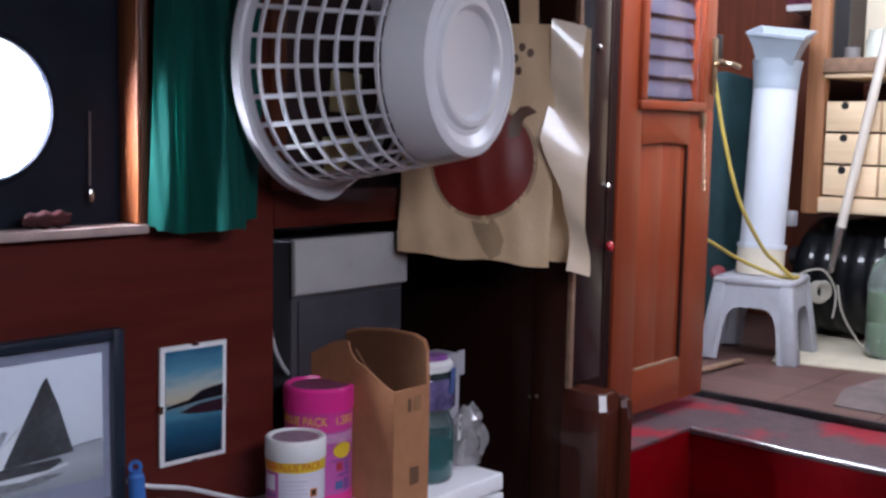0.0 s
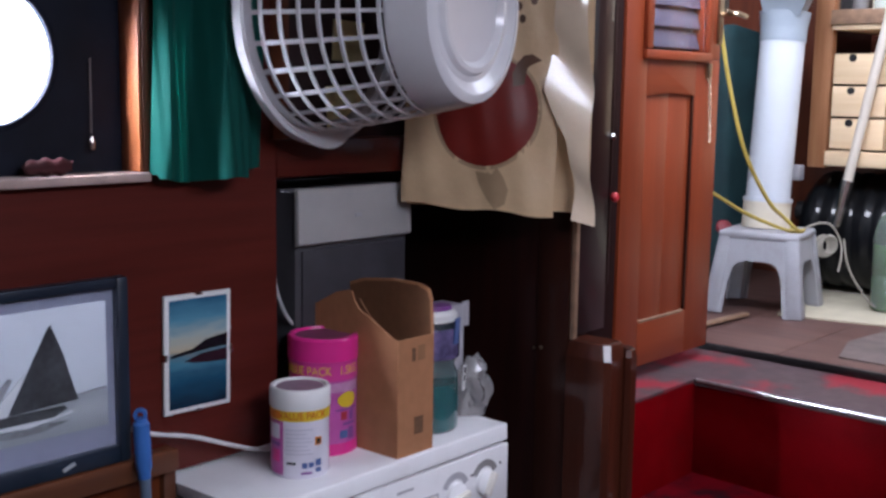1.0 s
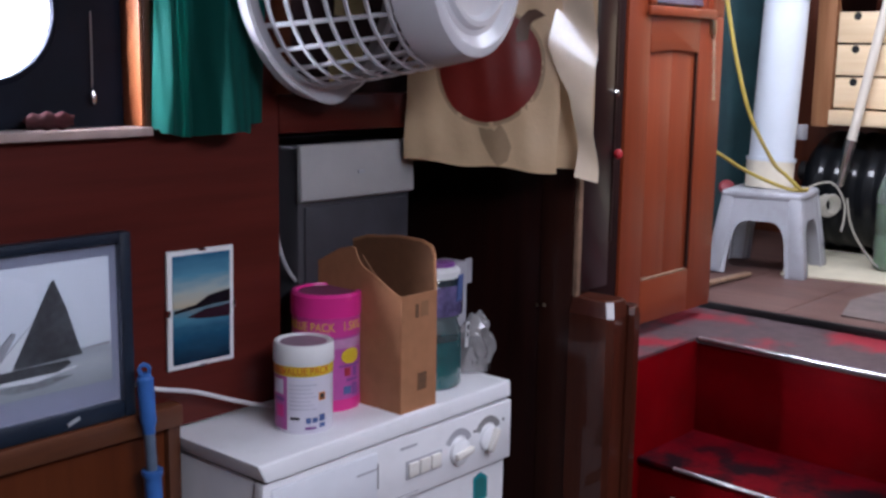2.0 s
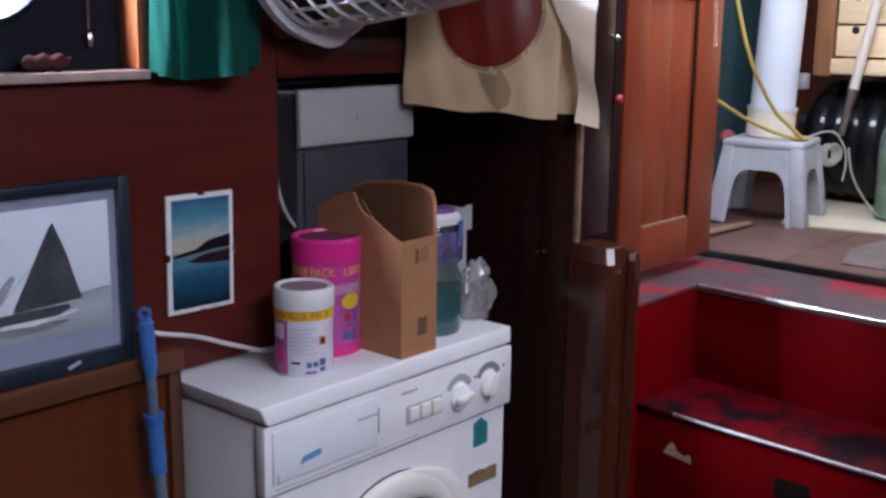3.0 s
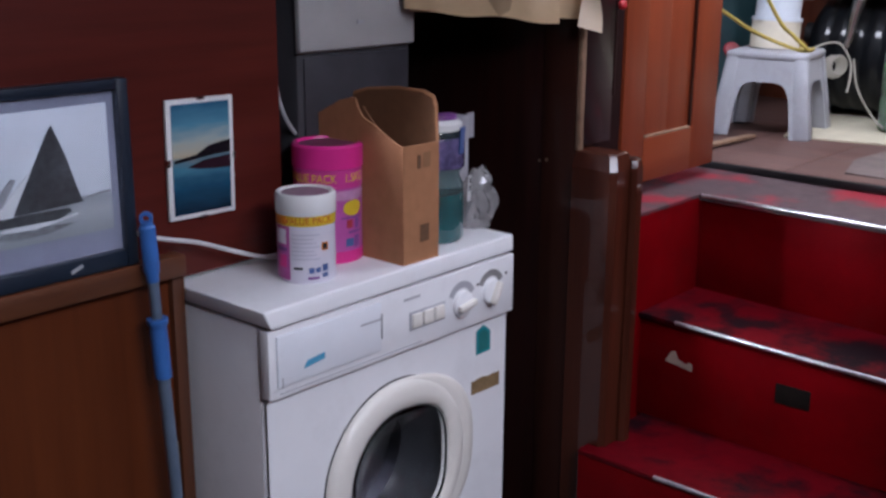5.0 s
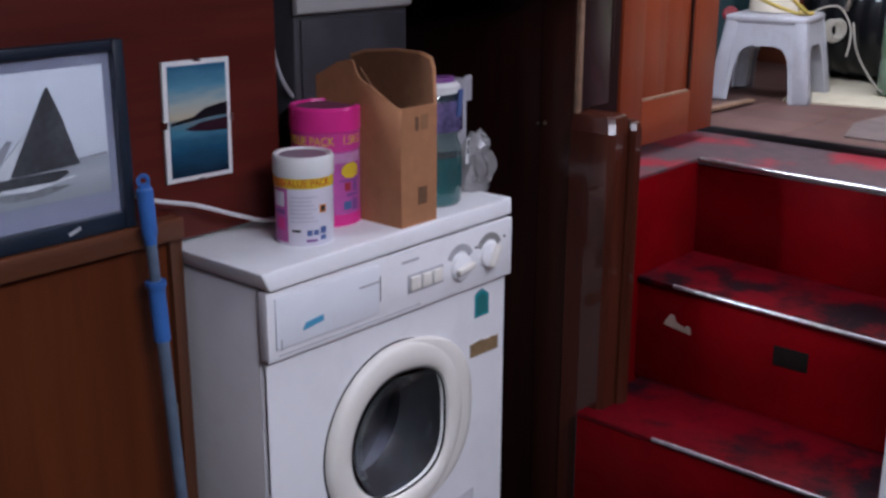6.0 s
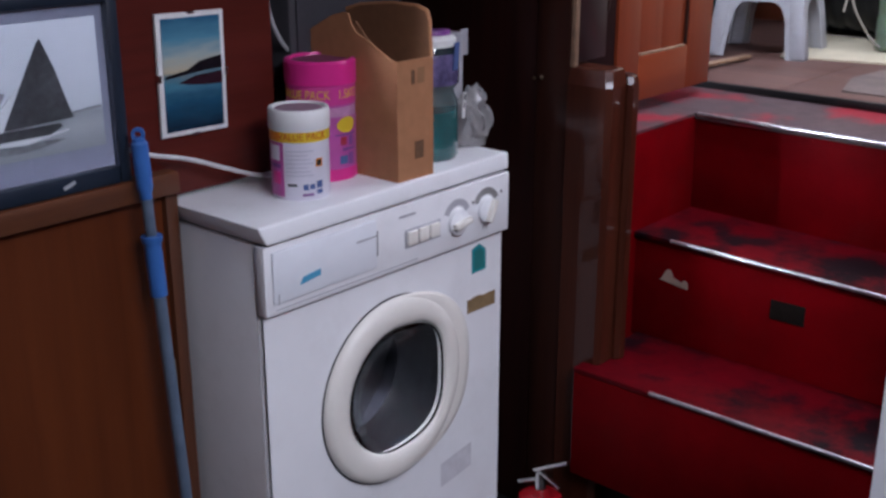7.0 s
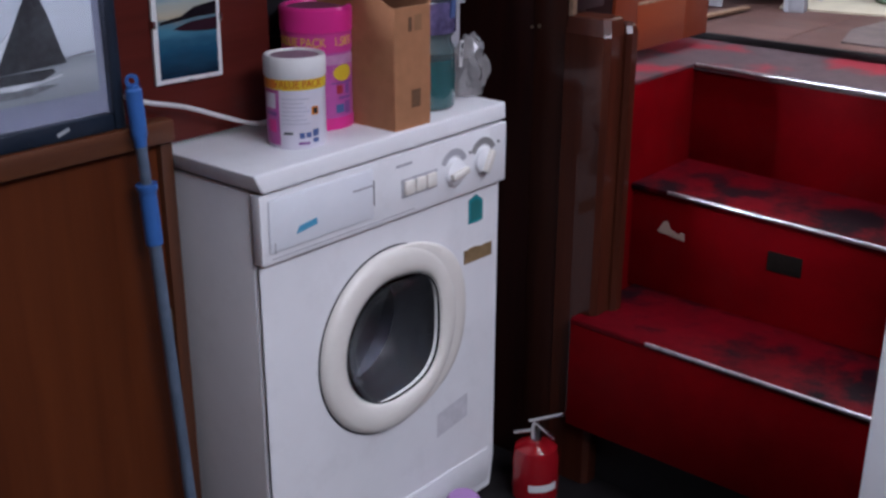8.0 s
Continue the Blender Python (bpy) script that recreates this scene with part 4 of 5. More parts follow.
solid("cable", tube([(-0.095, 0.185, 0.955), (-0.060, 0.172, 0.941), (0.01, 0.172, 0.921), (0.08, 0.170, 0.893), (0.14, 0.168, 0.871), (0.20, 0.17, 0.862), (0.27, 0.2, 0.856)], 0.0036, 8, 6), material("white cable", (0.70, 0.70, 0.70), 0.4), "white cable lying along the wall to the washing machine", "cable")

# ---- mop handle leaning on the ledge ----
MOPB = material("blue plastic", (0.05, 0.17, 0.50), 0.38, var=0.15, scale=20)
MOPG = material("blue grey metal tube", (0.22, 0.30, 0.42), 0.35, metal=0.5, var=0.2)
mop = thing("mop_handle", (-0.02, 0.06, FLOOR), "blue and grey telescopic mop handle leaning on the wall ledge", "mop")
A, B = Vector((-0.0905, 0.157, 0.975)), Vector((-0.0470, 0.150, FLOOR))


def along(t):
    return A + (B - A) * t


part("grip", tube([along(0.0), along(0.02), along(0.06), along(0.098)], lambda t: 0.0125 if 0.1 < t < 0.9 else 0.0095, 12, 4), MOPB, mop, "blue plastic grip")
part("tube_upper", tube([along(0.095), along(0.13), along(0.165)], 0.0085, 12, 2), MOPG, mop)
part("lock_collar", tube([along(0.160), along(0.18), along(0.23), along(0.262)], lambda t: 0.0165 if t < 0.22 else 0.0135, 12, 4), MOPB, mop, "blue plastic collar")
part("tube_lower", tube([along(0.26), along(0.6), along(1.0)], 0.0100, 12, 2), MOPG, mop)
part("hang_loop", lathe([(0.005, -0.004), (0.010, -0.004), (0.010, 0.004), (0.005, 0.004), (0.005, -0.004)], 16, Matrix.Translation(along(-0.006)) @ pose(0, 0, 0, 90, 0, -40)), MOPB, mop)
solid("latch_plate", block(-0.048, -0.040, 0.180, 0.196, 0.545, 0.600, 0.003), BRASS, "small worn latch plate on the lower panel", "latch")
# ---- on the washing machine ----
TOP = 0.851
PINK = material("hot pink plastic", (0.72, 0.030, 0.26), 0.3, var=0.08)
PINK2 = material("pink mauve label", (0.50, 0.10, 0.36), 0.35, var=0.15, scale=25)
YEL = material("yellow print", (0.72, 0.50, 0.03), 0.4, var=0.1)
ORANGE = material("orange print", (0.70, 0.22, 0.02), 0.4, var=0.1)
MAUVE = material("mauve print", (0.24, 0.08, 0.30), 0.4, var=0.15)
LILAC = material("lilac white label", (0.70, 0.68, 0.76), 0.35, var=0.06)
BLUEINK = material("blue print", (0.10, 0.16, 0.38), 0.4, var=0.2)
REDINK = material("red print", (0.45, 0.04, 0.06), 0.4, var=0.2)


def curved_patch(c, r, a0, a1, z0, z1, lift=0.0006, seg=12):
    """A printed patch on a tub's side; angles in degrees."""
    return sheet(lambda u, v: (c[0] + (r + lift) * math.cos(radians(a0 + (a1 - a0) * u)), c[1] + (r + lift) * math.sin(radians(a0 + (a1 - a0) * u)), z0 + (z1 - z0) * v), seg, 1, 0.0003)


def curved_words(text, size, c, r, a_mid, z, mat, parent, lift=0.0012):
    """Letters bent round a tub."""
    cu = bpy.data.curves.new("letters", "FONT")
    cu.body, cu.size, cu.align_x, cu.align_y, cu.extrude = text, size, "CENTER", "CENTER", 0.0003
    tmp = bpy.data.objects.new("letters", cu)
    me = bpy.data.meshes.new_from_object(tmp)
    bpy.data.objects.remove(tmp)
    bm = bmesh.new()
    bm.from_mesh(me)
    bpy.data.meshes.remove(me)
    for v in bm.verts:
        a = radians(a_mid) + v.co.x / r
        v.co = ((c[0] + (r + lift + v.co.z) * math.cos(a)), (c[1] + (r + lift + v.co.z) * math.sin(a)), z + v.co.y * 1.25)
    return part("lettering", bm, mat, parent)


WC, WR = (0.158, 0.085), 0.0465
white_tub = thing("powder_tub", (*WC, TOP), "small white and pink cleaning powder tub with a yellow band", "tub", "powder tubs on the washing machine")
part("pot", lathe([(0, TOP), (WR - 0.002, TOP), (WR, TOP + 0.003), (WR, TOP + 0.112), (0, TOP + 0.112)], 48, Matrix.Translation((*WC, 0))), LILAC, white_tub)
part("lid", lathe([(WR + 0.0012, 0.110), (WR + 0.0022, 0.112), (WR + 0.0022, 0.139), (WR, 0.143), (WR - 0.005, 0.143), (WR - 0.007, 0.139), (0, 0.139)], 48, Matrix.Translation((*WC, TOP))), WHITEP, white_tub, "white screw lid")
part("lid_disc", lathe([(0, 0.1395), (WR - 0.009, 0.1395), (WR - 0.009, 0.1405), (0, 0.1405)], 40, Matrix.Translation((*WC, TOP))), material("dusky mauve disc", (0.30, 0.20, 0.26), 0.45, var=0.2, scale=40), white_tub, "dusky mauve lid disc")
part("band", lathe([(WR + 0.0005, 0.094), (WR + 0.001, 0.094), (WR + 0.001, 0.111), (WR + 0.0005, 0.111)], 48, Matrix.Translation((*WC, TOP))), YEL, white_tub, "yellow band")
VIEW = 226.0
curved_words("VALUE PACK", 0.0138, WC, WR, VIEW + 8, TOP + 0.1025, material("brick red print", (0.50, 0.07, 0.02), 0.4), white_tub)
part("band_patch", curved_patch(WC, WR, VIEW - 78, VIEW - 38, TOP + 0.096, TOP + 0.109, 0.0014), ORANGE, white_tub)
part("label_side", curved_patch(WC, WR, VIEW - 95, VIEW - 32, TOP + 0.006, TOP + 0.093), PINK2, white_tub, "pink mauve printed side")
part("label_patch", curved_patch(WC, WR, VIEW - 70, VIEW - 40, TOP + 0.064, TOP + 0.088, 0.0009), LILAC, white_tub)
part("label_patch", curved_patch(WC, WR, VIEW - 72, VIEW - 38, TOP + 0.052, TOP + 0.059, 0.0009), MAUVE, white_tub)
part("label_patch", curved_patch(WC, WR, VIEW - 62, VIEW - 40, TOP + 0.026, TOP + 0.046, 0.0009), PINK, white_tub)
part("warning_square", curved_patch(WC, WR, VIEW + 32, VIEW + 47, TOP + 0.054, TOP + 0.067, 0.0009), ORANGE, white_tub)
part("warning_mark", curved_patch(WC, WR, VIEW + 35, VIEW + 44, TOP + 0.056, TOP + 0.065, 0.0013), INK, white_tub)
for a, b, z0, z1, mt in ((-24, -6, 0.024, 0.028, INK), (6, 16, 0.018, 0.027, BLUEINK), (19, 29, 0.019, 0.027, BLUEINK), (33, 46, 0.020, 0.031, BLUEINK), (33, 46, 0.010, 0.017, BLUEINK), (4, 26, 0.008, 0.012, MAUVE)):
    part("print_bar", curved_patch(WC, WR, VIEW + a, VIEW + b, TOP + z0, TOP + z1, 0.0009), mt, white_tub)
for k in range(7):
    part("print_bar", curved_patch(WC, WR, VIEW - 26, VIEW + 28 - (k % 3) * 6, TOP + 0.040 + 0.0065 * k, TOP + 0.0425 + 0.0065 * k, 0.0009), material("faint grey print", (0.61, 0.60, 0.69), 0.5), white_tub)

KC, KR = (0.268, 0.150), 0.0575
pink_tub = thing("powder_tub", (*KC, TOP), "tall hot pink washing powder tub with yellow lettering", "tub", "powder tubs on the washing machine")
part("pot", lathe([(0, TOP), (KR - 0.003, TOP), (KR, TOP + 0.004), (KR, TOP + 0.165), (0, TOP + 0.165)], 48, Matrix.Translation((*KC, 0))), PINK2, pink_tub)
part("foot_band", lathe([(KR + 0.0005, 0.0), (KR + 0.0012, 0.002), (KR + 0.0012, 0.020), (KR + 0.0005, 0.020)], 48, Matrix.Translation((*KC, TOP))), PINK, pink_tub)
part("lid", lathe([(KR + 0.001, 0.160), (KR + 0.003, 0.161), (KR + 0.003, 0.196), (KR, 0.200), (KR - 0.006, 0.200), (KR - 0.008, 0.195), (0, 0.195)], 48, Matrix.Translation((*KC, TOP))), PINK, pink_tub, "hot pink lid")
part("lid_disc", lathe([(0, 0.1955), (KR - 0.010, 0.1955), (KR - 0.010, 0.1965), (0, 0.1965)], 40, Matrix.Translation((*KC, TOP))), material("plum disc", (0.24, 0.06, 0.13), 0.45, var=0.2, scale=40), pink_tub, "plum coloured lid disc")
part("upper_band", lathe([(KR + 0.0005, 0.128), (KR + 0.001, 0.128), (KR + 0.001, 0.160), (KR + 0.0005, 0.160)], 48, Matrix.Translation((*KC, TOP))), material("deep pink label", (0.60, 0.05, 0.28), 0.35, var=0.1), pink_tub)
KV = 228.0
curved_words("VALUE PACK", 0.0165, KC, KR, KV - 34, TOP + 0.145, YEL, pink_tub)
curved_words("1.5KG", 0.0165, KC, KR, KV + 48, TOP + 0.145, YEL, pink_tub)
part("splash", sheet(lambda u, v: (KC[0] + (KR + 0.001) * math.cos(radians(KV + 44 + 20 * v * math.cos(6.2832 * u))), KC[1] + (KR + 0.001) * math.sin(radians(KV + 44 + 20 * v * math.cos(6.2832 * u))), TOP + 0.094 + 0.0135 * v * math.sin(6.2832 * u)), 24, 3), YEL, pink_tub, "yellow label splash")
part("label_patch", curved_patch(KC, KR, KV + 10, KV + 75, TOP + 0.108, TOP + 0.124, 0.0007), material("pale pink print", (0.56, 0.28, 0.48), 0.4, var=0.2, scale=60), pink_tub)
for a, b, z0, z1, mt in ((30, 42, 0.060, 0.074, REDINK), (48, 58, 0.058, 0.075, MAUVE), (34, 62, 0.050, 0.055, MAUVE), (28, 44, 0.028, 0.042, BLUEINK), (46, 60, 0.025, 0.046, MAUVE), (20, 66, 0.076, 0.079, MAUVE)):
    part("print_patch", curved_patch(KC, KR, KV + a, KV + b, TOP + z0, TOP + z1, 0.0010), mt, pink_tub)

# cardboard file box, cut away in front
CARD = material("brown cardboard", (0.41, 0.185, 0.085), 0.75, var=0.12, scale=45, bump=0.12, bump_scale=150)
# cardboard again, darker to paint the shade inside the file
CARD_SHADED = material("brown cardboard darkened for inner shade", (0.19, 0.083, 0.036), 0.8, var=0.14, scale=60)
carton = thing("cardboard_file", (0.36, 0.12, TOP), "brown cardboard magazine file standing on the washing machine", "box")
BX0, BX1, BY0, BY1 = 0.304, 0.392, 0.008, 0.220
left_cut = [(BY0, TOP), (BY1, TOP), (BY1, 1.077), (0.210, 1.088), (0.198, 1.094), (0.155, 1.116), (0.128, 1.123), (0.117, 1.121), (0.111, 1.105), (0.101, 1.093), (0.075, 1.082), (0.048, 1.068), (0.022, 1.055), (BY0, 1.052)]
right_cut = [(BY0, TOP), (BY1, TOP), (BY1, 1.114), (0.175, 1.128), (0.10, 1.136), (0.04, 1.135), (0.018, 1.128), (0.011, 1.112), (BY0, 1.052)]
part("side", prism(left_cut, "x", BX0, BX0 + 0.003), CARD, carton)
part("side", prism(right_cut, "x", BX1 - 0.003, BX1), CARD, carton)
part("front", block(BX0 + 0.003, BX1 - 0.003, BY0, BY0 + 0.003, TOP, 1.052), CARD, carton)
part("back", block(BX0 + 0.003, BX1 - 0.003, BY1 - 0.003, BY1, TOP, 1.075), CARD, carton)
part("base", block(BX0 + 0.003, BX1 - 0.003, BY0 + 0.003, BY1 - 0.003, TOP, TOP + 0.003), CARD_SHADED, carton)
# thin sheets added only to darken the inner faces
part("shade_lining", prism([(p[0] + (0.004 if p[0] < 0.05 else -0.004), p[1] - (0.004 if p[1] > TOP + 0.1 else -0.004)) for p in right_cut], "x", BX1 - 0.0036, BX1 - 0.0031), CARD_SHADED, carton, "added inner sheet, darkened for the shade in the file")
part("shade_lining", block(BX0 + 0.0035, BX1 - 0.004, BY1 - 0.0036, BY1 - 0.0031, TOP + 0.004, 1.071), CARD_SHADED, carton, "added inner sheet, darkened for the shade in the file")
part("flap", prism([(BY0 + 0.02, 1.045), (0.085, 1.080), (0.112, 1.108), (0.12, 1.080), (0.06, 1.035)], "x", BX0 + 0.012, BX0 + 0.015), CARD_SHADED, carton, "bent inner flap")
CARDINK = material("faded brown print", (0.18, 0.09, 0.045), 0.8, var=0.3, scale=200)
part("code_patch", block(0.345, 0.367, BY0 - 0.0006, BY0, 0.885, 0.915), CARDINK, carton)
part("print_bar", block(0.338, 0.346, BY0 - 0.0006, BY0, 1.012, 1.035), CARDINK, carton)
part("print_bar", block(0.352, 0.370, BY0 - 0.0006, BY0, 1.012, 1.038), material("faint carton print", (0.29, 0.145, 0.068), 0.8), carton)

# detergent bottle, grey carton, crumpled plastic
TINT = material("teal tinted plastic", (0.62, 0.86, 0.86), 0.05, trans=0.95, var=0.1, ior=1.42, coat=0.6, coat_rough=0.04)
bottle = thing("detergent_bottle", (0.478, 0.075, TOP), "clear teal detergent bottle with a purple label and white cap", "bottle")
BC = Matrix.Translation((0.478, 0.072, TOP)) @ Matrix.Diagonal((1.05, 0.72, 1, 1))
part("bottle_body", lathe([(0, 0.0), (0.036, 0.0), (0.041, 0.006), (0.042, 0.05), (0.040, 0.105), (0.033, 0.118), (0.032, 0.124), (0.040, 0.135), (0.041, 0.19), (0.034, 0.205), (0.020, 0.212), (0, 0.212)], 36, BC), TINT, bottle)
part("liquid", lathe([(0, 0.003), (0.034, 0.003), (0.038, 0.008), (0.039, 0.05), (0.0375, 0.088), (0, 0.088)], 36, BC), material("teal liquid", (0.010, 0.19, 0.20), 0.1, var=0.1), bottle, "teal liquid")
part("label", lathe([(0.0415, 0.135), (0.0425, 0.136), (0.0425, 0.188), (0.0415, 0.19)], 36, BC), material("lilac film label", (0.20, 0.17, 0.36), 0.15, var=0.5, scale=60, coat=0.6, coat_rough=0.05), bottle, "lilac film label")
part("cap", lathe([(0.030, 0.200), (0.037, 0.202), (0.037, 0.214), (0.030, 0.221), (0, 0.222)], 30, BC), WHITEP, bottle, "white cap")
part("cap_top", lathe([(0, 0.222), (0.026, 0.222), (0.024, 0.230), (0, 0.231)], 30, BC), MAUVE, bottle, "dark purple cap top")
part("seal_strip", shift(block(-0.008, 0.008, -0.001, 0.001, -0.024, 0.024), pose(0.489, 0.0395, TOP + 0.186, 4, 0, 12)), BLUEINK, bottle)
part("neck_tag", shift(block(-0.0065, 0.0065, -0.0008, 0.0008, -0.023, 0.023), pose(0.512, 0.040, TOP + 0.096, 0, 8, 20)), WHITEP, bottle)
for k in range(3):
    part("tag_mark", shift(block(-0.0035, 0.0035, -0.0014, -0.0004, -0.005, 0.005), pose(0.5125 - 0.002 * k, 0.0395, TOP + 0.110 - 0.014 * k, 0, 8, 20)), INK, bottle)
greybox = thing("small_carton", (0.55, 0.14, TOP), "small pale grey carton behind the detergent bottle", "box")
part("carton_body", block(0.505, 0.595, 0.112, 0.17, TOP, 1.062, 0.002), material("pale grey card", (0.42, 0.41, 0.44), 0.6, var=0.1, scale=30), greybox)
part("carton_flap", block(0.592, 0.612, 0.114, 0.118, 1.018, 1.066, 0.001), material("pale grey card flap", (0.40, 0.39, 0.42), 0.6, var=0.1, scale=30), greybox)
solid("small_carton", block(0.425, 0.50, 0.20, 0.27, TOP, 1.085, 0.003), CARD, "plain brown carton behind the cardboard file", "box")
CRUMP = material("crumpled clear plastic", (0.62, 0.60, 0.60), 0.10, trans=0.55, var=0.25, scale=25, coat=0.6, coat_rough=0.05)
bm = bmesh.new()
bmesh.ops.create_icosphere(bm, subdivisions=4, radius=1.0)
noise.seed_set(3)
for v in bm.verts:
    p = v.co.copy()
    k = 1 + 0.35 * noise.noise(p * 1.7) + 0.22 * abs(noise.noise(p * 4.3)) + 0.08 * noise.noise(p * 11)
    v.co = (0.600 + 0.042 * k * p.x, 0.100 + 0.035 * k * p.y, max(TOP, TOP + 0.048 + 0.058 * k * p.z))
solid("plastic_wrap", bm, CRUMP, "crumpled clear plastic wrapping on the washing machine", "plastic wrap")

# ---- floor things ----
ext = thing("fire_extinguisher", (0.632, -0.068, FLOOR), "small red fire extinguisher with a steel trigger, on the floor", "fire extinguisher")
EC = Matrix.Translation((0.632, -0.068, FLOOR))
REDCAN = material("red enamel can", (0.30, 0.007, 0.012), 0.22, var=0.1, coat=0.4)
part("cylinder", lathe([(0, 0), (0.043, 0), (0.048, 0.005), (0.048, 0.094), (0.043, 0.112), (0.026, 0.124), (0.015, 0.128), (0, 0.128)], 36, EC), REDCAN, ext)
part("label", sheet(lambda u, v: (0.632 + 0.0487 * math.cos(radians(200 + 75 * u)), -0.068 + 0.0487 * math.sin(radians(200 + 75 * u)), FLOOR + 0.030 + 0.016 * v), 14, 1, 0.0004), WHITEP, ext, "white label band")
part("valve", lathe([(0, 0.126), (0.012, 0.126), (0.012, 0.160), (0.008, 0.166), (0, 0.166)], 16, EC), STEEL, ext)
part("carry_lever", shift(block(-0.007, 0.007, -0.082, 0.012, -0.004, 0.004, 0.002), Matrix.Translation((0.630, -0.064, FLOOR + 0.172)) @ pose(0, 0, 0, -29)), STEEL, ext, "bright steel lever")
part("trigger_lever", shift(block(-0.005, 0.005, -0.050, 0.008, -0.003, 0.003, 0.002), Matrix.Translation((0.630, -0.070, FLOOR + 0.166)) @ pose(0, 0, 0, 24)), STEEL, ext, "bright steel trigger")
part("nozzle", tube([(0.630, -0.060, FLOOR + 0.146), (0.628, -0.040, FLOOR + 0.138), (0.626, -0.018, FLOOR + 0.128)], 0.0055, 10, 3), STEEL, ext, "steel nozzle")
pot = thing("spray_cap_bottle", (0.415, -0.05, FLOOR), "white bottle with a lilac cap on the dark floor", "bottle")
PCM = Matrix.Translation((0.415, -0.055, FLOOR))
part("bottle_body", lathe([(0, 0), (0.032, 0), (0.035, 0.004), (0.035, 0.062), (0.030, 0.070), (0, 0.070)], 28, PCM), LILAC, pot)
part("cap", lathe([(0.030, 0.068), (0.033, 0.070), (0.033, 0.086), (0.027, 0.094), (0, 0.095)], 28, PCM), material("lilac plastic", (0.42, 0.22, 0.50), 0.35, var=0.08), pot, "lilac cap")

cabinet = thing("low_cabinet", (0.22, -1.15, FLOOR), "low white painted cabinet with a unseen side, kept short and dark to steer light", "cabinet")
WGLOSS = material("white gloss paint", (0.80, 0.81, 0.84), 0.3, var=0.04, scale=9, dirt=0.08)
NAVYGLOSS = material("dark blue paint", (0.02, 0.03, 0.10), 0.35, var=0.2)
part("door", block(0.100, 0.118, -1.42, -0.8785, FLOOR + 0.02, 0.86, 0.003), WGLOSS, cabinet)
part("edge_strip", block(0.1185, 0.140, -1.42, -0.872, FLOOR, 0.62, 0.002), NAVYGLOSS, cabinet, "dark blue edge strip")
# carcass and top are unseen; size and dark colour chosen to limit blocking and bounce
part("carcass", block(0.1405, 0.34, -1.42, -0.890, FLOOR, 0.862, 0.003), NAVY, cabinet, "unseen side, kept short and dark to steer light")
part("worktop", block(0.10, 0.34, -1.42, -0.8905, 0.8625, 0.89, 0.004), TRIM, cabinet, "unseen teak top, guessed")
for hz in (0.20, 0.72):
    part("hinge", tube([(0.098, -1.412, hz - 0.02), (0.098, -1.412, hz), (0.098, -1.412, hz + 0.02)], 0.004, 8, 2), STEEL, cabinet)

# marks on the risers
PATCH = material("chipped bare wood", (0.42, 0.30, 0.24), 0.6, var=0.2)
part("chip", prism([(-0.146, 0.546), (-0.160, 0.570), (-0.169, 0.571), (-0.176, 0.556), (-0.195, 0.549), (-0.200, 0.555), (-0.208, 0.552), (-0.209, 0.537)], "x", 0.9238, 0.9256), PATCH, stairs, "chipped paint patch")
part("finger_plate", block(0.922, 0.9262, -0.458, -0.388, 0.523, 0.563, 0.002), material("dark metal plate", (0.012, 0.008, 0.006), 0.75, var=0.4, scale=60, ior=1.2), stairs, "dark rectangular finger plate")

# ---- wheelhouse ----
structure("wheelhouse_wall_far", block(2.62, 2.66, -1.4, 0.75, 0.80, 2.55), wood("reddish brown wheelhouse panelling", (0.17, 0.040, 0.016), (0.11, 0.024, 0.010), "z", rough=0.45, coat=0.1), "brown varnished wheelhouse wall")
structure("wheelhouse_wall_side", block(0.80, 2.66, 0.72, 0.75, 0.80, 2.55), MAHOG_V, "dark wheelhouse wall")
structure("wheelhouse_wall_front", block(0.80, 0.83, -1.4, -0.81, 0.80, 2.55), LOWER, "brown wheelhouse wall")
bm = block(0.792, 0.83, -0.81, 0.75, 2.062, 2.12)
block(0.792, 0.83, 0.16, 0.75, 2.12, 2.55, bm=bm)
block(0.792, 0.83, -0.81, 0.16, 2.50, 2.55, bm=bm)
structure("wheelhouse_wall_upper", bm, LOWER, "brown wheelhouse wall")
bm = block(0.80, 1.45, -1.40, -1.37, 0.80, 2.55)
block(2.55, 2.66, -1.40, -1.37, 0.80, 2.55, bm=bm)
block(1.45, 2.55, -1.40, -1.37, 0.80, 1.48, bm=bm)
block(1.45, 2.55, -1.40, -1.37, 2.12, 2.55, bm=bm)
structure("wheelhouse_wall_window", bm, LOWER, "brown wheelhouse wall with a window opening")
bm = block(0.79, 1.13, -1.4, 0.75, 2.55, 2.58)
block(2.37, 2.66, -1.4, 0.75, 2.55, 2.58, bm=bm)
block(1.13, 2.37, -0.08, 0.75, 2.55, 2.58, bm=bm)
block(1.13, 2.37, -1.4, -1.02, 2.55, 2.58, bm=bm)
structure("ceiling_wheelhouse", bm, CEIL, "off-white wheelhouse roof with an opening added for its lamp")
for i in range(4):
    part("floor_board", block(1.424, 2.10, -0.86 + 0.2402 * i, -0.622 + 0.2402 * i, DECKZ, DECKZ + 0.005, 0.002), DECK, bpy.data.objects["wheelhouse_floor"])
MAT = material("cream rubber mat", (0.56, 0.51, 0.38), 0.7, var=0.15, scale=12, bump=0.2, bump_scale=120, dirt=0.25)
solid("floor_mat", prism([(1.86, 0.06), (2.58, 0.30), (2.58, -0.9), (2.0, -0.9), (1.925, -0.23)], "z", DECKZ + 0.0052, DECKZ + 0.010), MAT, "worn cream mat on the wheelhouse floor", "mat")
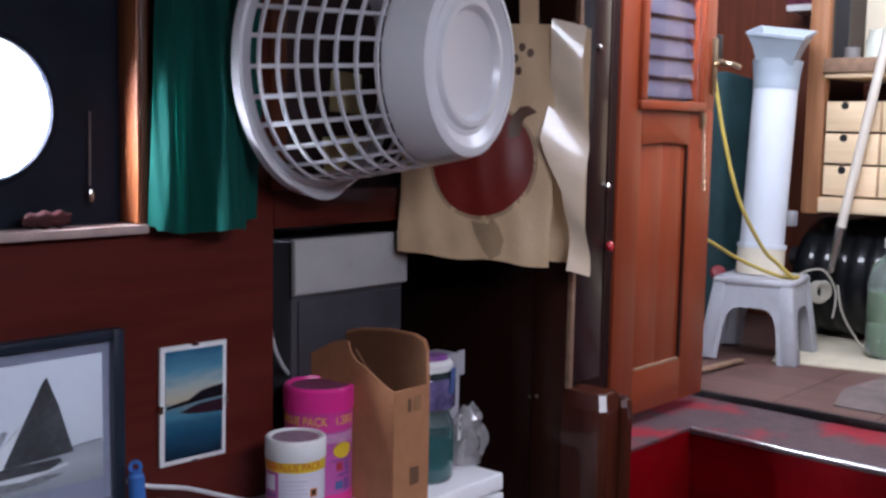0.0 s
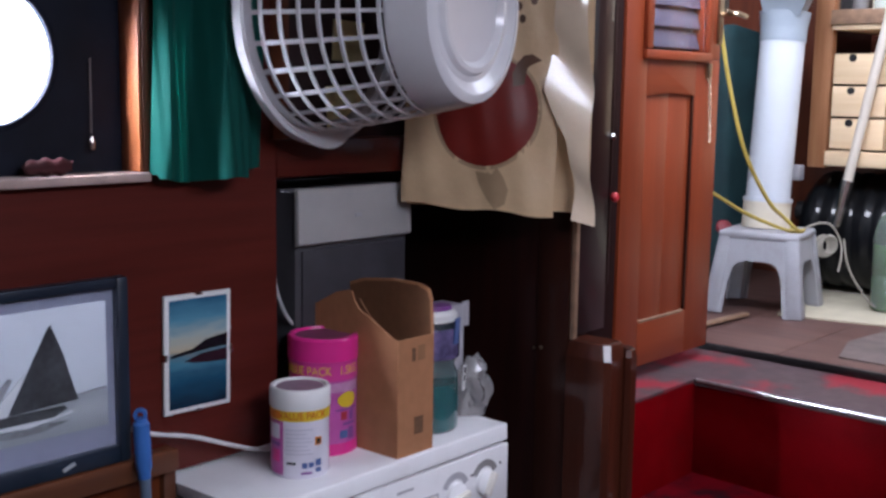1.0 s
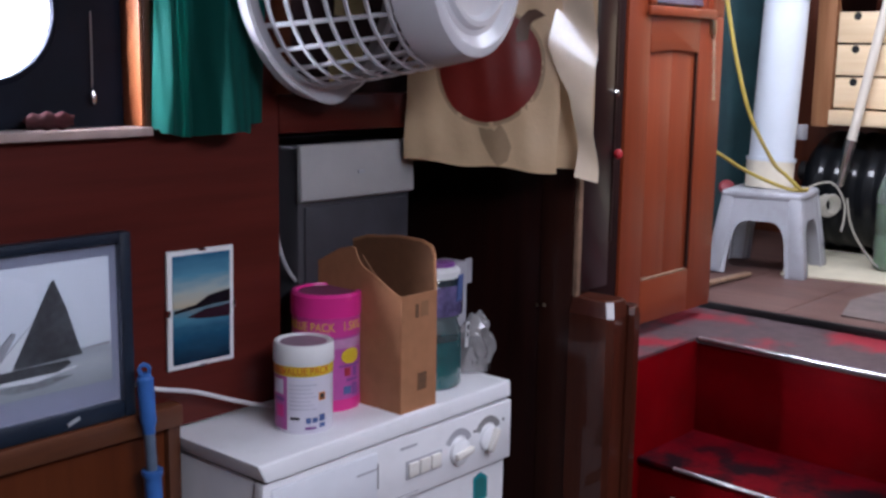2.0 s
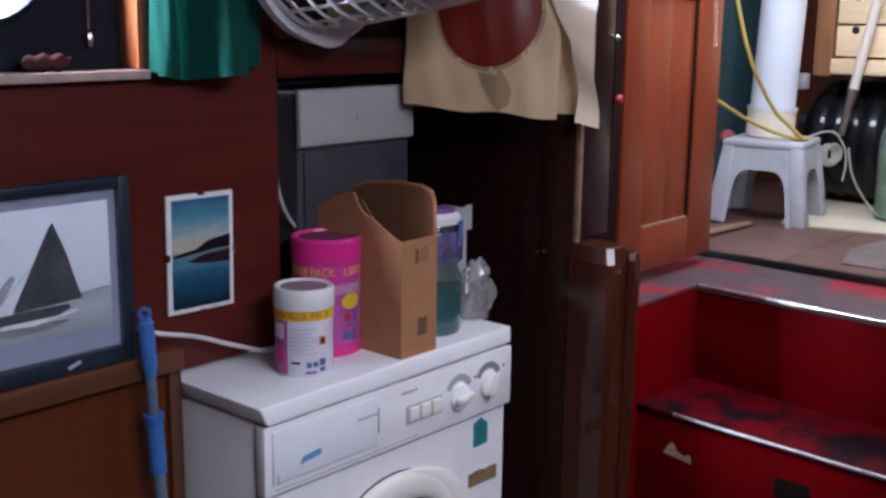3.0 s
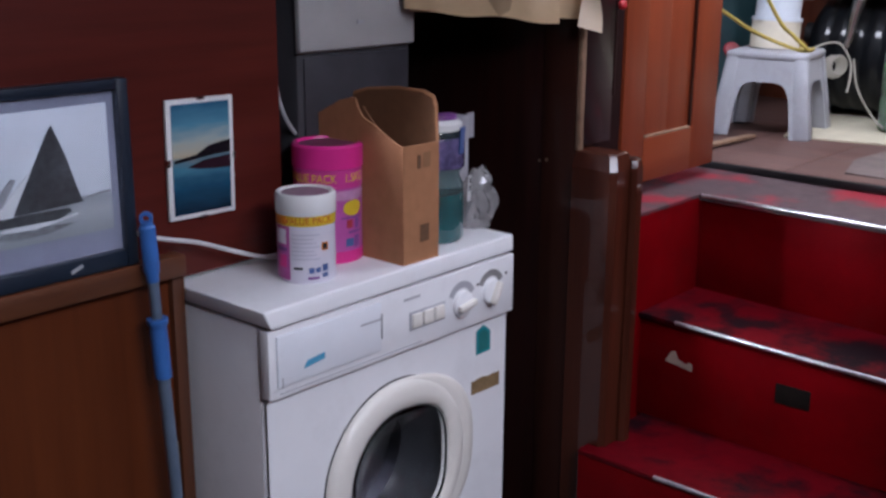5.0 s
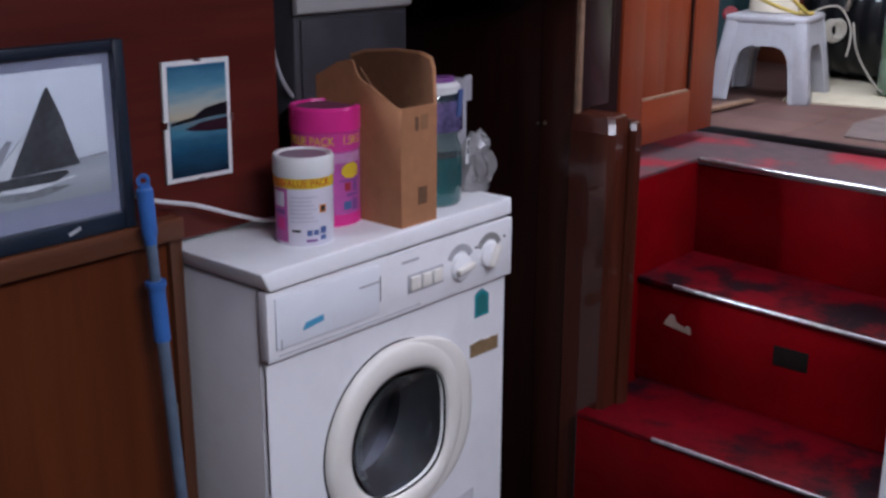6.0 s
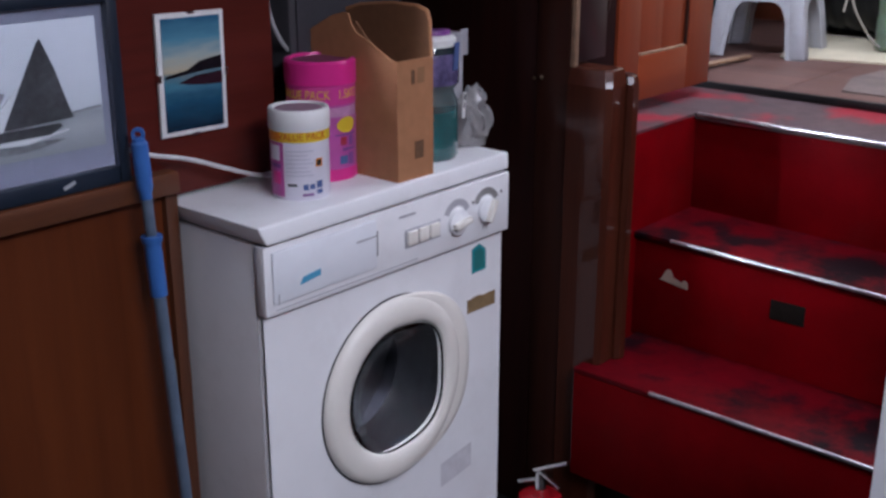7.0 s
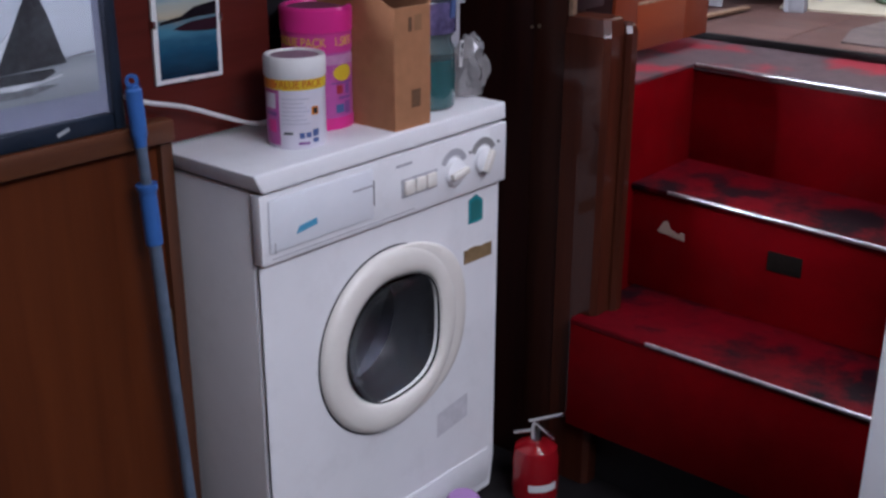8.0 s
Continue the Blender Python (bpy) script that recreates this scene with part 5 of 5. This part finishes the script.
solid("loose_board", prism([(1.66, -0.215), (1.885, -0.240), (1.96, -0.9), (1.483, -0.9), (1.485, -0.262)], "z", DECKZ + 0.0052, DECKZ + 0.009), material("worn pale grey board", (0.23, 0.18, 0.17), 0.6, var=0.4, scale=14, bump=0.2, dirt=0.5), "worn pale grey board lying on the deck", "board")
# low step up to the deck, coloured near black as if in shadow
structure("shaded_riser", block(1.412, 1.424, -0.86, 0.42, LAND + 0.001, DECKZ + 0.004, 0.002), BLACK, "small riser at the wheelhouse floor, near black for its shadow")

solid("floor_batten", shift(block(-0.11, 0.11, -0.012, 0.012, 0, 0.010, 0.003), pose(1.685, 0.128, DECKZ + 0.0052, 0, 0, -4)), PALE_EDGE, "short pale worn batten on the wheelhouse floor", "batten")

# step stool
STOOLM = material("grey white stool plastic", (0.40, 0.405, 0.435), 0.45, var=0.10, scale=10, bump=0.05, dirt=0.35)
SM = Matrix.Translation((1.935, 0.136, DECKZ + 0.005)) @ pose(0, 0, 0, 0, 0, 11)
stool = thing("step_stool", SM.translation, "pale grey moulded plastic step stool with arched legs", "stool")
SH2, STW, FTW = 0.225, 0.106, 0.138


def splay(bm):
    """Lean the sides outward towards the floor."""
    for v in bm.verts:
        k = 1 + (FTW / STW - 1) * (1 - v.co.z / SH2)
        v.co.x *= k
        v.co.y *= k
    return shift(bm, SM)


part("seat", shift(block(-STW - 0.003, STW + 0.003, -STW - 0.003, STW + 0.003, SH2 - 0.022, SH2, 0.009, 3), SM), STOOLM, stool)


def apron(axis, sign):
    """One side: a skirt with a rounded arch between the legs."""
    def f(u, v):
        s = 2 * u - 1
        e = 0.62
        inner = 0.146 * max(0, 1 - (abs(s) / e) ** 5) ** 0.25 if abs(s) < e else 0.0
        z = inner + (SH2 - 0.006 - inner) * v
        a, b = s * STW * 0.96, sign * (STW - 0.004)
        return (a, b, z) if axis == "y" else (b, a, z)
    return splay(sheet(f, 80, 4, 0.004))


for axis, sign in (("x", -1), ("x", 1), ("y", -1), ("y", 1)):
    part("apron", apron(axis, sign), STOOLM, stool)
for sx in (-1, 1):
    for sy in (-1, 1):
        cx, cy = sx * (STW - 0.018), sy * (STW - 0.018)
        part("leg", splay(block(cx - 0.0185, cx + 0.0185, cy - 0.0185, cy + 0.0185, 0.0, SH2 - 0.006, 0.010, 2)), STOOLM, stool)

# white pipe with a grey hopper, standing on the stool
PVC = material("white pvc", (0.56, 0.60, 0.65), 0.35, var=0.05, scale=6)
PVCG = material("grey pvc hopper", (0.30, 0.35, 0.40), 0.4, var=0.08)
PB, PT = Vector((1.962, 0.158, DECKZ + 0.005 + SH2)), Vector((1.997, 0.152, 1.635))
pipe = thing("vent_pipe", PB, "white plastic pipe with a square grey hopper, standing on the stool", "pipe")


def pp(t):
    return PB + (PT - PB) * t


part("pipe_body", tube([pp(0.0), pp(0.4), pp(0.8), pp(1.0)], 0.0605, 36, 3), PVC, pipe)
part("socket", tube([pp(0.0), pp(0.02), pp(0.10), pp(0.145), pp(0.15)], lambda t: 0.0655, 36, 2), material("cream aged pvc", (0.66, 0.60, 0.48), 0.4, var=0.1), pipe, "cream aged socket")
part("socket_ring", tube([pp(0.135), pp(0.145), pp(0.155)], 0.068, 36, 2), PVC, pipe)
part("hopper_neck", tube([pp(0.95), pp(1.0), pp(1.03), pp(1.10)], lambda t: 0.063 + 0.016 * max(0, t - 0.6), 36, 3), PVCG, pipe, "grey hopper neck")
HM = Matrix.Translation(pp(1.105)) @ pose(0, 0, 0, 7, -10, 14)
bm = bmesh.new()
sq = [(-1, -1), (1, -1), (1, 1), (-1, 1)]
levels = [(0.060, 0.0), (0.072, 0.035), (0.092, 0.072), (0.096, 0.072), (0.096, 0.080), (0.088, 0.080), (0.068, 0.038), (0.050, 0.004)]
rings = [[bm.verts.new((a * s, b * s * 0.82, z)) for a, b in sq] for s, z in levels]
for a, b in zip(rings, rings[1:]):
    for i in range(4):
        bm.faces.new((a[i], a[(i + 1) % 4], b[(i + 1) % 4], b[i]))
bmesh.ops.recalc_face_normals(bm, faces=bm.faces)
part("hopper", shift(bm, HM), PVCG, pipe, "square grey hopper mouth")

YH = material("yellow hose", (0.50, 0.38, 0.08), 0.4, var=0.12, scale=40)
ST = DECKZ + 0.005 + SH2
HOSE1 = [(1.60, 0.160, 1.78), (1.64, 0.162, 1.68), (1.66, 0.159, 1.596), (1.68, 0.135, 1.451), (1.72, 0.107, 1.304), (1.80, 0.075, 1.182), (1.85, 0.055, 1.140), (1.89, 0.030, ST + 0.009), (1.93, 0.045, ST + 0.006), (1.95, 0.075, ST + 0.006)]
HOSE2 = [(1.55, 0.21, 1.26), (1.66, 0.165, 1.206), (1.76, 0.136, 1.157), (1.83, 0.102, 1.125), (1.88, 0.055, ST + 0.008), (1.91, 0.030, ST + 0.006), (1.94, 0.035, ST + 0.006)]
solid("hose", tube(HOSE1, 0.0052, 8, 8), YH, "yellow hose drooping over the step stool", "hose", "yellow hoses over the stool")
solid("hose", tube(HOSE2, 0.0052, 8, 8), YH, "yellow hose drooping over the step stool", "hose", "yellow hoses over the stool")
CORD = material("cream cord", (0.34, 0.32, 0.27), 0.6, var=0.1)
cord = thing("cord_coil", (2.08, 0.0, 1.0), "coil of cream cord hung on the side of the stool", "cord")
for k in range(5):
    c = Vector((2.078 + 0.005 * k, 0.042 - 0.004 * k, 1.040 + 0.004 * math.sin(k * 2)))
    part("turn", tube([c + Vector((0.021 * math.cos(a), -0.013 * math.cos(a), 0.026 * math.sin(a))) for a in [2 * math.pi * i / 20 for i in range(20)]], 0.0045, 6, 0, closed=True), CORD, cord)
part("loose_end", tube([(2.06, -0.03, 1.07), (2.06, -0.045, 1.00), (2.07, -0.075, 0.94), (2.09, -0.12, 0.885), (2.11, -0.2, 0.876), (2.10, -0.3, 0.876)], 0.0028, 6, 6), CORD, cord)
part("loose_end", tube([(1.98, 0.05, ST + 0.006), (2.03, 0.03, ST + 0.018), (2.055, 0.005, ST + 0.012), (2.065, -0.02, 1.06), (2.05, -0.03, 1.02), (2.035, -0.03, 0.98)], 0.0028, 6, 6), CORD, cord)

# black ribbed drum lying under the shelf
DRUM = material("glossy black plastic", (0.006, 0.007, 0.009), 0.5, var=0.3, scale=10, coat=0.45, coat_rough=0.06, ior=1.2)
drum = thing("ribbed_drum", (2.42, -0.1, DECKZ), "glossy black ribbed plastic drum lying under the shelf", "drum")
prof = [(0, 0.0), (0.14, 0.0), (0.165, 0.02)]
for k in range(11):
    z = 0.03 + 0.05 * k
    prof += [(0.1745, z), (0.178, z + 0.010), (0.180, z + 0.022), (0.178, z + 0.034), (0.1745, z + 0.040)]
prof += [(0.14, 0.60), (0, 0.60)]
part("drum_body", lathe(prof, 48, Matrix.Translation((2.40, 0.19, DECKZ + 0.192)) @ pose(0, 0, 0, 90)), DRUM, drum)
part("drum_cap", lathe([(0, 0), (0.03, 0), (0.03, 0.02), (0, 0.022)], 20, Matrix.Translation((2.30, 0.19, DECKZ + 0.25)) @ pose(0, 0, 0, -90)), BLACK, drum)

# water bottle
jug = thing("water_bottle", (2.14, -0.135, DECKZ), "large clear plastic bottle half full of greenish water", "bottle")
JM = Matrix.Translation((2.14, -0.150, DECKZ + 0.0102))
part("bottle_body", lathe([(0, 0), (0.055, 0), (0.062, 0.008), (0.062, 0.09), (0.058, 0.10), (0.062, 0.11), (0.062, 0.21), (0.050, 0.255), (0.022, 0.285), (0.018, 0.31), (0, 0.31)], 36, JM), material("clear bottle plastic", (0.78, 0.90, 0.84), 0.1, trans=0.85, var=0.05, ior=1.35), jug)
part("water", lathe([(0, 0.004), (0.053, 0.004), (0.059, 0.01), (0.059, 0.09), (0.055, 0.10), (0.059, 0.11), (0.059, 0.185), (0, 0.185)], 36, JM), material("greenish water", (0.09, 0.20, 0.06), 0.15, var=0.2, scale=8), jug, "greenish water")
part("cap", lathe([(0.022, 0.305), (0.024, 0.307), (0.024, 0.33), (0, 0.332)], 20, JM), WHITEP, jug, "white cap")

# shelves with pine drawers
SHX = 2.20
shelf = thing("shelf_unit", (SHX + 0.12, -0.2, 1.27), "pale pine shelf unit with small drawers, fixed to the wall", "shelf")
part("upright", block(SHX, SHX + 0.035, 0.095, 0.150, 1.255, 2.2, 0.003), PINE_V, shelf)
part("upright", block(SHX, SHX + 0.035, -0.62, -0.565, 1.255, 2.2, 0.003), PINE_V, shelf)
part("side_board", block(SHX + 0.036, 2.60, 0.135, 0.150, 1.255, 2.2), MAHOG_V, shelf)
for z0, z1 in ((1.262, 1.305), (1.650, 1.688)):
    part("shelf_board", block(SHX - 0.01, 2.60, -0.565, 0.095, z0, z1, 0.003), PINE, shelf)
part("dark_divider", block(SHX + 0.045, SHX + 0.06, 0.052, 0.094, 1.6885, 2.2), BLACK, shelf)
part("shelf_lip", block(SHX - 0.022, SHX - 0.011, -0.565, 0.095, 1.665, 1.706, 0.002), PALE_EDGE, shelf)
part("back_board", block(2.59, 2.605, -0.565, 0.135, 1.69, 2.2), PALEWALL, shelf, "pale cream back board")
for col in range(4):
    for row in range(3):
        y1 = 0.088 - 0.163 * col
        z0 = 1.312 + 0.0925 * row
        d = part("drawer", block(SHX + 0.002, SHX + 0.25, y1 - 0.156, y1, z0, z0 + 0.086, 0.003), PINE, shelf)
        part("finger_notch", lathe([(0, 0), (0.011, 0), (0.011, 0.002), (0, 0.002)], 16, Matrix.Translation((SHX + 0.002, y1 - 0.055 if col == 0 else y1 - 0.078, z0 + 0.074)) @ pose(0, 0, 0, 0, -90)), BLACK, d)
solid("jar", lathe([(0, 0), (0.035, 0), (0.037, 0.004), (0.037, 0.07), (0.030, 0.085), (0.030, 0.10), (0, 0.10)], 24, Matrix.Translation((2.27, -0.03, 1.689))), material("pale glass jar", (0.72, 0.80, 0.78), 0.12, trans=0.6, var=0.05), "small pale glass jar on the pine shelf", "jar")
solid("tin", lathe([(0, 0), (0.022, 0), (0.022, 0.05), (0, 0.05)], 20, Matrix.Translation((2.25, 0.04, 1.689))), GREYM, "small dark tin on the pine shelf", "tin")
# long pale pole propped against the shelf
pole = thing("boat_hook", (2.05, 0.0, 1.1), "pale wooden pole with a steel hook end, propped on the drum", "pole")
Q0, Q1 = Vector((2.170, 0.020, 1.185)), Vector((2.165, -0.125, 1.95))
part("shaft", tube([Q0, (Q0 + Q1) / 2, Q1], 0.0135, 12, 2), material("pale pole wood", (0.66, 0.60, 0.52), 0.5, var=0.1, scale=30, stretch=(1, 1, 0.1)), pole)
part("ferrule", tube([Q0 + Vector((0, -0.008, 0.04)), Q0, Q0 + Vector((0.0, 0.010, -0.055)), Q0 + Vector((0.0, 0.018, -0.095))], lambda t: 0.018 - 0.008 * t, 10, 3), STEEL, pole, "dull steel end")

# things behind the door and round the hopper
TARP = material("dark teal tarpaulin", (0.010, 0.045, 0.052), 0.7, var=0.3, scale=10, bump=0.3, bump_scale=30)
solid("rolled_tarpaulin", sheet(lambda u, v: (2.30 + (0.11 + 0.012 * math.sin(u * 18 + v * 3)) * math.cos(2 * math.pi * u), 0.485 + (0.10 + 0.010 * math.sin(u * 25)) * math.sin(2 * math.pi * u), DECKZ + 0.80 * v + (0.012 * math.sin(u * 13) if v > 0.99 else 0)), 48, 10, 0.004), TARP, "dark teal rolled tarpaulin standing behind the door", "tarpaulin")
solid("wall_box", block(2.16, 2.199, 0.155, 0.185, 1.215, 1.260, 0.003), GREYL, "small grey electrical box beside the shelf", "box")
solid("red_valve", lathe([(0, 0), (0.020, 0), (0.025, 0.006), (0.020, 0.013), (0.006, 0.016), (0, 0.016)], 18, Matrix.Translation((2.05, 0.33, DECKZ + 0.205)) @ pose(0, 0, 0, 62, 0, -50)), material("dull red wheel paint", (0.26, 0.02, 0.03), 0.5, var=0.2), "small red valve wheel behind the stool", "valve")
solid("valve_stem", tube([(2.05, 0.33, DECKZ), (2.05, 0.33, DECKZ + 0.1), (2.05, 0.33, DECKZ + 0.21)], 0.012, 10, 2), BLACK, "dark pipe stem under the red valve", "pipe")
solid("hanging_cloth", sheet(lambda u, v: (2.55 + 0.015 * math.sin(u * 16), 0.38 - 0.20 * u, 1.90 + 0.35 * v), 24, 4, 0.002), material("maroon cloth", (0.16, 0.03, 0.06), 0.8, var=0.2), "maroon cloth hanging on the wheelhouse wall", "cloth")
solid("wall_shelf", block(2.45, 2.62, 0.16, 0.34, 1.875, 1.895, 0.002), WHITEP, "small white shelf on the wheelhouse wall", "shelf")
